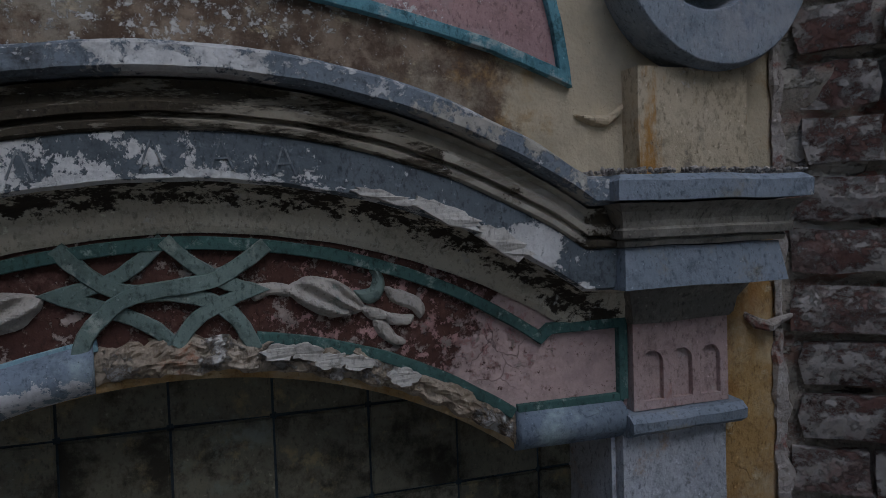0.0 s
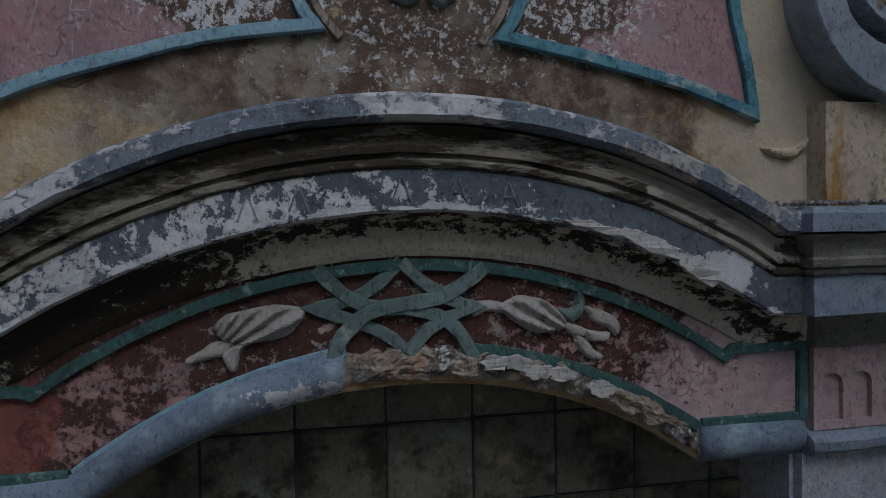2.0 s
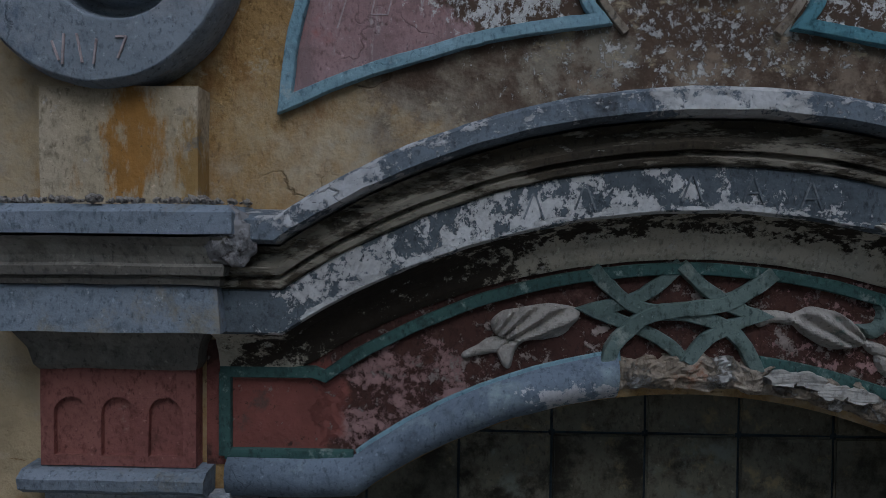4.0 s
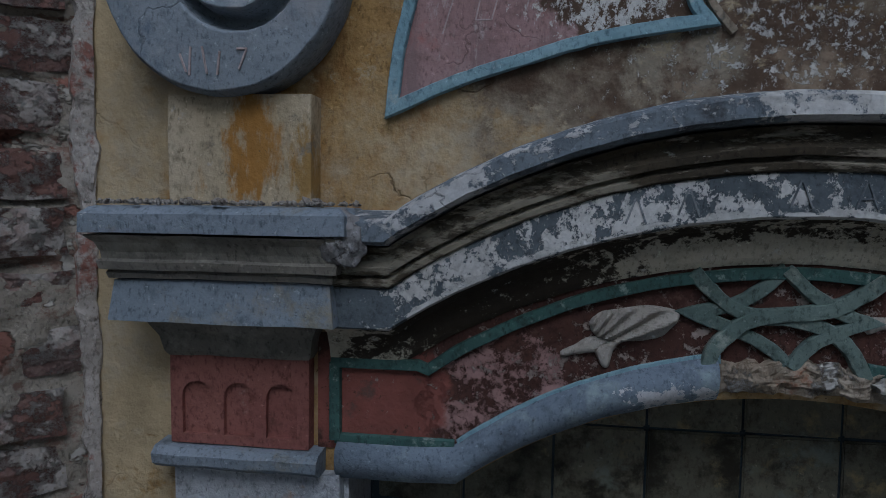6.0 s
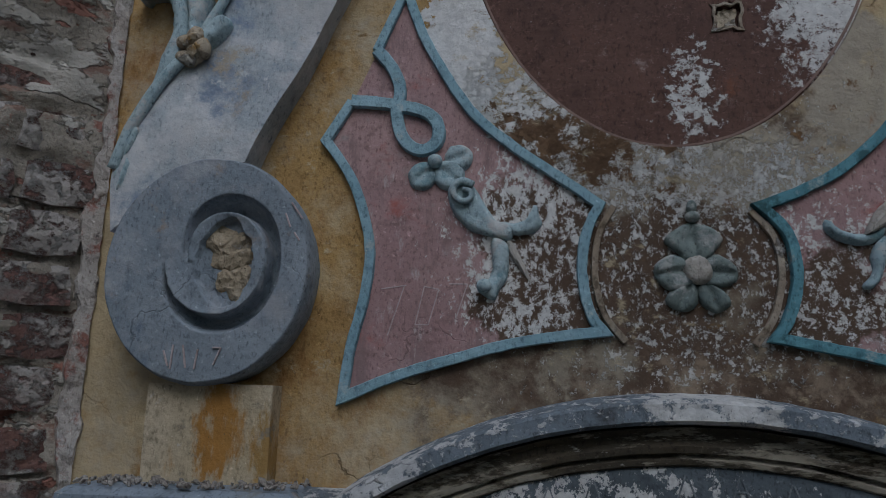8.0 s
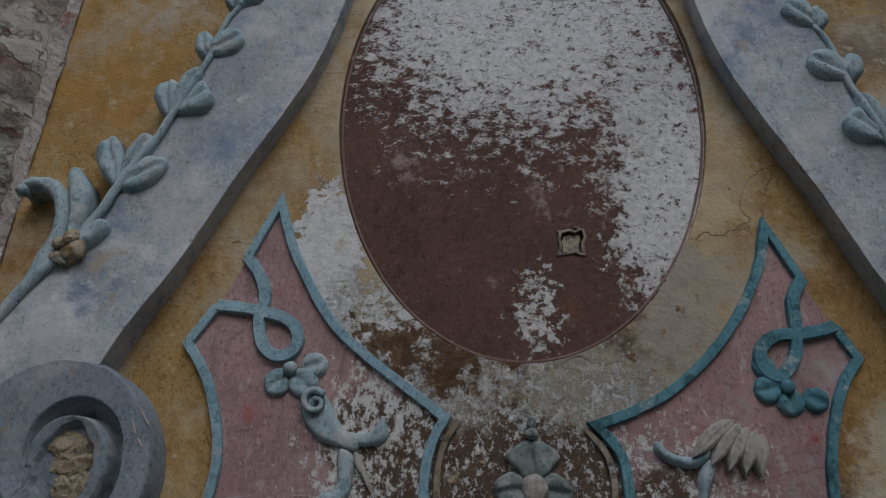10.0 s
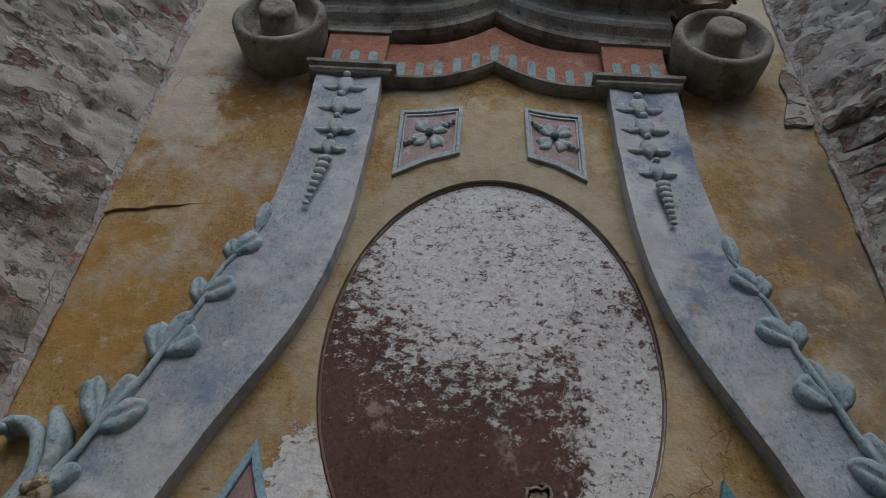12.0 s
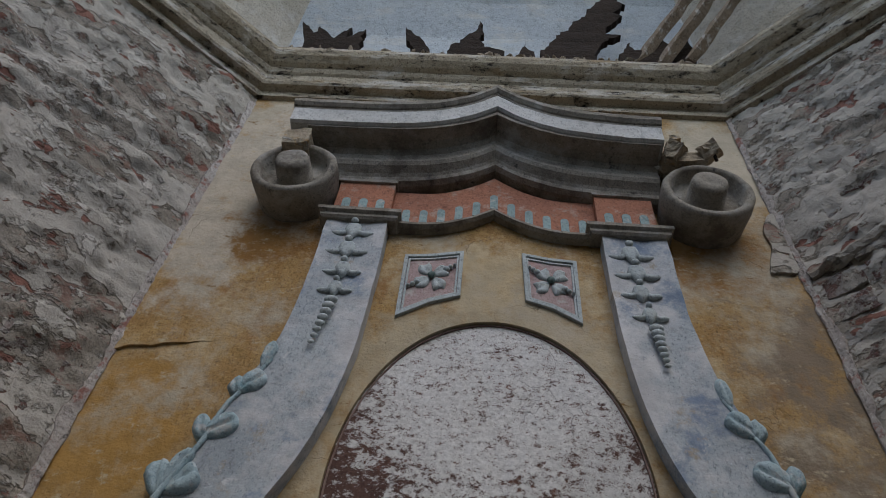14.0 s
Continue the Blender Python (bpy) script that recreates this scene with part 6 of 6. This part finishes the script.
BOARDS = [
    [(-0.400, 5.05), (-0.415, 5.21), (-0.462, 5.29), (-0.466, 5.385), (-0.430, 5.33), (-0.370, 5.26), (-0.335, 5.20), (-0.335, 5.05)],
    [(-0.245, 5.05), (-0.240, 5.225), (-0.150, 5.33), (-0.115, 5.36), (-0.092, 5.435), (-0.080, 5.36), (-0.098, 5.29), (-0.045, 5.235), (0.020, 5.215), (0.03, 5.05)],
    [(0.20, 5.05), (0.207, 5.22), (0.349, 5.40), (0.448, 5.53), (0.555, 5.68), (0.66, 5.86), (0.635, 5.72), (0.590, 5.63), (0.645, 5.60), (0.575, 5.53), (0.62, 5.50), (0.545, 5.42), (0.525, 5.36), (0.60, 5.35), (0.500, 5.29), (0.476, 5.22), (0.48, 5.05)],
    [(0.57, 5.05), (0.585, 5.21), (0.64, 5.30), (0.655, 5.24), (0.74, 5.24), (0.80, 5.32), (0.86, 5.27), (0.93, 5.33), (0.94, 5.25), (0.95, 5.05)],
    [(-0.95, 5.05), (-0.97, 5.30), (-1.0, 5.40), (-0.93, 5.31), (-0.90, 5.36), (-0.821, 5.27), (-0.735, 5.36), (-0.759, 5.27), (-0.664, 5.35), (-0.688, 5.22), (-0.68, 5.05)],
    [(0.10, 5.05), (0.11, 5.21), (0.135, 5.27), (0.15, 5.22), (0.175, 5.21), (0.18, 5.05)]]
for k, pts in enumerate(BOARDS):
    v, f = splintered(pts, -0.06, k + 3)
    v = [(x, y - 0.25 * max(0, z - 5.1) + 0.006 * noise.noise(Vector((x * 20, z * 5, k))), z) for x, y, z in v]
    tagged(obj("broken_board", v, f, m_wood), "rotten dark board snapped off above the cornice", "board", "broken boards")
for k, (a, c, w) in enumerate((((0.66, -0.06, 5.16), (1.16, -0.42, 5.86), 0.034), ((0.78, -0.08, 5.15), (1.24, -0.50, 5.72), 0.035), ((0.90, -0.12, 5.12), (1.36, -0.60, 5.62), 0.03))):
    line = [tuple(Vector(a).lerp(Vector(c), t / 12)) for t in range(13)]
    v, f = tube(line, [w * (1.0 - 0.25 * (t / 12) ** 3) for t in range(13)], 4)
    tagged(obj("lath", v, f, m_lath, rough=0.010, scale=14), "weathered grey roof lath leaning above the cornice", "lath", "leaning laths")
for s, way, corner in ((-1, LEFT_WAY, CORNER_L), (1, RIGHT_WAY, CORNER_R)):
    p = corner + way * 0.55
    q = corner + way * 1.6
    tagged(obj("beam", *dense(tube([(p.x + 0.02 * s, p.y - 0.08, 5.13), (q.x, q.y - 0.10, 5.15)], 0.085, 6), 0.3), m_wood, rough=0.012, scale=9), "rotten dark roof beam lying on the cornice", "beam", "beams")
crumbs = []
for x in np.linspace(-1.0, 0.95, 320):
    crumbs.append(blob(x + random.uniform(-0.02, 0.02), -0.05 - random.uniform(0, 0.09), 5.062 - 0.03 * x, random.uniform(0.006, 0.030), random.uniform(0.008, 0.03), random.uniform(0.004, 0.015), random.random() * 3, 6, 5))
tagged(obj("cornice_rubble", *merge(*crumbs), m_rubble, rough=0.006, scale=40), "plaster rubble lying along the cornice top", "rubble", kind="stuff")

# ==== dust and crumbs on the capitals and the arch
crumbs = []
for s in (-1, 1):
    a, b = (-1.04, -0.64) if s < 0 else (0.60, 0.98)
    zt = (1.466 if s < 0 else 1.460) + 0.173
    for k in range(260):
        r = random.uniform(0.0015, 0.0055) * (1.6 if random.random() < 0.06 else 1)
        crumbs.append(blob(random.uniform(a, b), random.uniform(-0.126, -0.01), zt + r * 0.5, r * random.uniform(0.8, 1.6), r, r * 0.8, random.random() * 3, 5, 4))
tagged(obj("plaster_crumbs", *merge(*crumbs), m_stain), "plaster crumbs and dust on the capitals", "rubble", kind="stuff")

m_edge = coat("pale_plaster_edge", (0.50, 0.46, 0.42), (0.38, 0.33, 0.29), [((0.30, 0.14, 0.11), 14.0, 0.58, 0.05), ((0.12, 0.10, 0.09), 24.0, 0.62, 0.05)], bump=1.0)

# ==== ragged plaster edges at the corners
for nm, corner, way, z0, z1 in (("plaster_edge", CORNER_L, LEFT_WAY, 0.6, 4.79), ("plaster_edge", CORNER_R, RIGHT_WAY, 0.6, 4.80)):
    path = []
    for k in range(220):
        z = z0 + (z1 - z0) * k / 219
        q = Vector((corner.x, 2.0, z))
        path.append((corner.x + 0.010 * noise.noise(q * 9) - 0.004 * math.copysign(1, corner.x), -0.004 + 0.006 * noise.noise(q * 7), z))
    tagged(obj(nm, *tube(path, [max(0.003, 0.006 + 0.009 * noise.noise(Vector((p[2] * 9, 0, 1))) + 0.006 * noise.noise(Vector((p[2] * 31, 4, 1)))) for p in path], 7), m_edge, rough=0.006, scale=40),
           "ragged white plaster edge in the corner", "plaster edge", kind="structure")

# ==== the torn plaster margin that laps from the altar wall onto the side walls
for corner, way, inward, wide in ((CORNER_L, LEFT_WAY, IN_L, 0.024), (CORNER_R, RIGHT_WAY, IN_R, 0.018)):
    v, n = [], 330
    for k in range(n):
        z = 0.6 + 4.17 * k / (n - 1)
        q = Vector((corner.x * 3, 1.0, z))
        w = max(0.006, wide + 0.018 * noise.noise(q * 5) + 0.012 * noise.noise(q * 17) + 0.006 * noise.noise(q * 47))
        proud = 0.014 + 0.006 * noise.noise(q * 8)
        for along, out in ((-0.006, 0.0), (-0.004, proud), (0.5 * w, proud + 0.003 * noise.noise(q * 31)), (w * 0.94, proud * 0.9), (w, 0.002), (w, -0.02)):
            p = corner + way * along + inward * out
            v.append((p.x, p.y, z))
    f = grid_faces(n, 6, True) + [tuple(range(6)), tuple(range((n - 1) * 6, n * 6))]
    tagged(obj("plaster_margin", v, f, m_edge, rough=0.003, scale=60), "torn white plaster margin lapping onto the brick wall", "plaster edge", kind="structure")
ridge = [CORNER_R + RIGHT_WAY * (0.02 + 0.98 * k / 60) + IN_R * 0.004 + Vector((0, 0, 3.715 + 0.20 * k / 60 + 0.02 * noise.noise(Vector((k * 0.22, 3, 0))))) for k in range(61)]
tagged(obj("mortar_ridge", *tube([tuple(p) for p in ridge], [max(0.006, 0.020 + 0.014 * noise.noise(Vector((k * 0.3, 8, 2)))) for k in range(61)], 9), m_mortar, rough=0.008, scale=30), "rough ridge of mortar across the brick wall", "mortar", kind="structure")

# ==== single bricks of the side walls
BRICKS = []
for k in range(10):
    rnd = random.Random(k)
    L, H = (0.245, 0.078) if k < 7 else (0.118, 0.078)
    nx, nz = (4, 2) if k < 7 else (2, 2)
    v = []
    for i in range(nx + 1):
        for j in range(nz + 1):
            ex, ez = (i in (0, nx)), (j in (0, nz))
            y = rnd.uniform(-0.006, 0.004) + (0.007 if ex or ez else 0) - 0.004
            v.append((-L / 2 + L * i / nx + rnd.uniform(-0.006, 0.006), y, -H / 2 + H * j / nz + rnd.uniform(-0.005, 0.005)))
    n = len(v)
    f = grid_faces(nx + 1, nz + 1)
    e = [j for j in range(nz + 1)] + [i * (nz + 1) + nz for i in range(1, nx + 1)] + [nx * (nz + 1) + j for j in range(nz - 1, -1, -1)] + [i * (nz + 1) for i in range(nx - 1, 0, -1)]
    v += [(v[q][0], 0.05, v[q][2]) for q in e]
    f += [(e[q], e[(q + 1) % len(e)], n + (q + 1) % len(e), n + q) for q in range(len(e))]
    o = obj("brick", v, f, m_brick)
    BRICKS.append(o.data)
    bpy.data.objects.remove(o)


def lay_bricks(wall, corner, way, inward, seed, proud):
    rnd = random.Random(seed)
    ang = math.atan2(way.y, way.x)
    if inward.dot(Vector((math.sin(ang), -math.cos(ang), 0))) < 0:
        ang += math.pi
    z, row = 1.0, 0
    while z < 4.74:
        s = 0.035 + rnd.uniform(-0.015, 0.015)
        short = row % 2
        while s < 1.30:
            k = rnd.randrange(7, 10) if (short and rnd.random() < 0.9) or rnd.random() < 0.25 else rnd.randrange(0, 7)
            L = 0.118 if k >= 7 else 0.245
            p = corner + way * (s + L / 2)
            o = new("brick", BRICKS[k])
            o.parent = wall
            d = proud + rnd.uniform(-0.012, 0.006) - 0.0150 * min(1.0, max(0.0, (z - 2.1) / 0.6))
            p = p + inward * d
            o.location = (p.x, p.y, z + rnd.uniform(-0.005, 0.005))
            o.rotation_euler = (rnd.uniform(-0.04, 0.04), rnd.uniform(-0.025, 0.025), ang + rnd.uniform(-0.04, 0.04))
            s += L + rnd.uniform(0.012, 0.024)
            short = 0
        z += 0.098
        row += 1


lay_bricks(wall_left, CORNER_L, LEFT_WAY, IN_L, 5, 0.006)
lay_bricks(wall_right, CORNER_R, RIGHT_WAY, IN_R, 8, 0.010)

m_flap = coat("pale_cream_plaster_flap", (0.60, 0.57, 0.52), (0.48, 0.45, 0.40), [((0.30, 0.27, 0.23), 22.0, 0.62, 0.06)], bump=0.6)
m_mud = coat("grey_dry_mud", (0.34, 0.33, 0.33), (0.24, 0.23, 0.23), [((0.10, 0.09, 0.085), 50.0, 0.58, 0.05)], bump=1.0)

# ==== the thicker upper coat of plaster
coat_line = [tuple(p) for p in spline([(-1.098, 3.266), (-1.05, 3.283), (-1.0, 3.284), (-0.95, 3.298), (-0.90, 3.305), (-0.85, 3.318), (-0.78, 3.312), (-0.70, 3.33), (-0.61, 3.335)], 5)]
coat_line = [(x, z + 0.006 * noise.noise(Vector((x * 40, 1, 0)))) for x, z in coat_line] + [(-0.60, 4.79), (-1.098, 4.79)]
flat = sheet(coat_line, -0.007, 0.003)
flat = [(x, y if y > 0 else 0.0025 - 0.0115 * min(1.0, max(0.0, (-0.80 - x) / 0.14)), z) for x, y, z in flat[0]], flat[1]
tagged(obj("plaster_coat", *flat, m_wall), "thicker upper coat of faded ochre plaster with a broken edge", "plaster", kind="structure")
coat_line = [tuple(p) for p in spline([(1.012, 3.76), (0.99, 3.735), (0.95, 3.742), (0.915, 3.735), (0.93, 3.80), (0.955, 3.88), (0.95, 3.96), (0.985, 4.05), (1.012, 4.07)], 5)]
tagged(obj("plaster_coat", *sheet(coat_line, -0.012, 0.002), m_mortar), "grey mortar smear on the ochre wall beside the corner", "plaster", kind="structure")

# ==== lumps, flaps and stubs
tagged(obj("mud_lump", *blob(-0.648, -0.100, 1.592, 0.036, 0.024, 0.042, 0.3, 40, 26), m_mud, rough=0.006, scale=75, smooth=True), "grey crumbly mud lump stuck between capital and arch", "lump")


def ragged(x, z, w, h, seed, turn=0.0):
    rnd = random.Random(seed)
    n = 22
    pts = []
    for k in range(n):
        a = 2 * math.pi * k / n
        r = rnd.uniform(0.7, 1.1)
        u, q = w * r * math.cos(a), h * r * math.sin(a)
        pts.append((x + u * math.cos(turn) - q * math.sin(turn), z + u * math.sin(turn) + q * math.cos(turn)))
    return pts


for k, (x, z, w, h, turn) in enumerate(((0.36, 1.580, 0.065, 0.014, -0.40), (0.445, 1.535, 0.05, 0.018, -0.5), (0.27, 1.605, 0.05, 0.008, -0.26))):
    flat = sheet(ragged(x, z, w, h, k + 7, turn), -0.082, -0.071)
    flat = [(a, b - 0.012 * max(0, (a - x) / w) ** 2, c) for a, b, c in flat[0]], flat[1]
    tagged(obj("plaster_flap", *flat, m_flap, rough=0.002, scale=40), "curled flap of cream plaster peeling from the fascia", "flake", "plaster flaps")
for k in range(9):
    x = 0.13 + 0.035 * k
    z = 0.582 + math.sqrt(0.820 ** 2 - x * x) + 0.004 + 0.004 * math.sin(k * 2.1)
    if k in (0, 1, 2, 3, 5):
        tagged(obj("plaster_flake", *sheet(ragged(x, z, 0.026, 0.012, k + 20, -0.5 * x), -0.030, -0.018), m_flap, rough=0.003, scale=50), "white plaster flake remaining on the broken niche edge", "flake", "plaster flakes")
tagged(obj("plaster_flap", *relief([(0.610, 1.732), (0.640, 1.716), (0.672, 1.716), (0.694, 1.730), (0.702, 1.752), (0.676, 1.736), (0.640, 1.732)], 0.013, 0.0, 0.008, step=0.004), m_block, rough=0.002, scale=40),
       "curled lip of cream plaster beside the pedestal block", "flake")
stub = tube([(0.945, 0.004, 1.384), (0.962, -0.014, 1.370), (0.985, -0.018, 1.364), (1.01, -0.018, 1.372), (1.03, -0.022, 1.382)], [0.006, 0.010, 0.011, 0.008, 0.003], 8)
tagged(obj("plaster_stub", *stub, m_edge, rough=0.004, scale=50), "pale broken plaster stub in the corner", "stub")
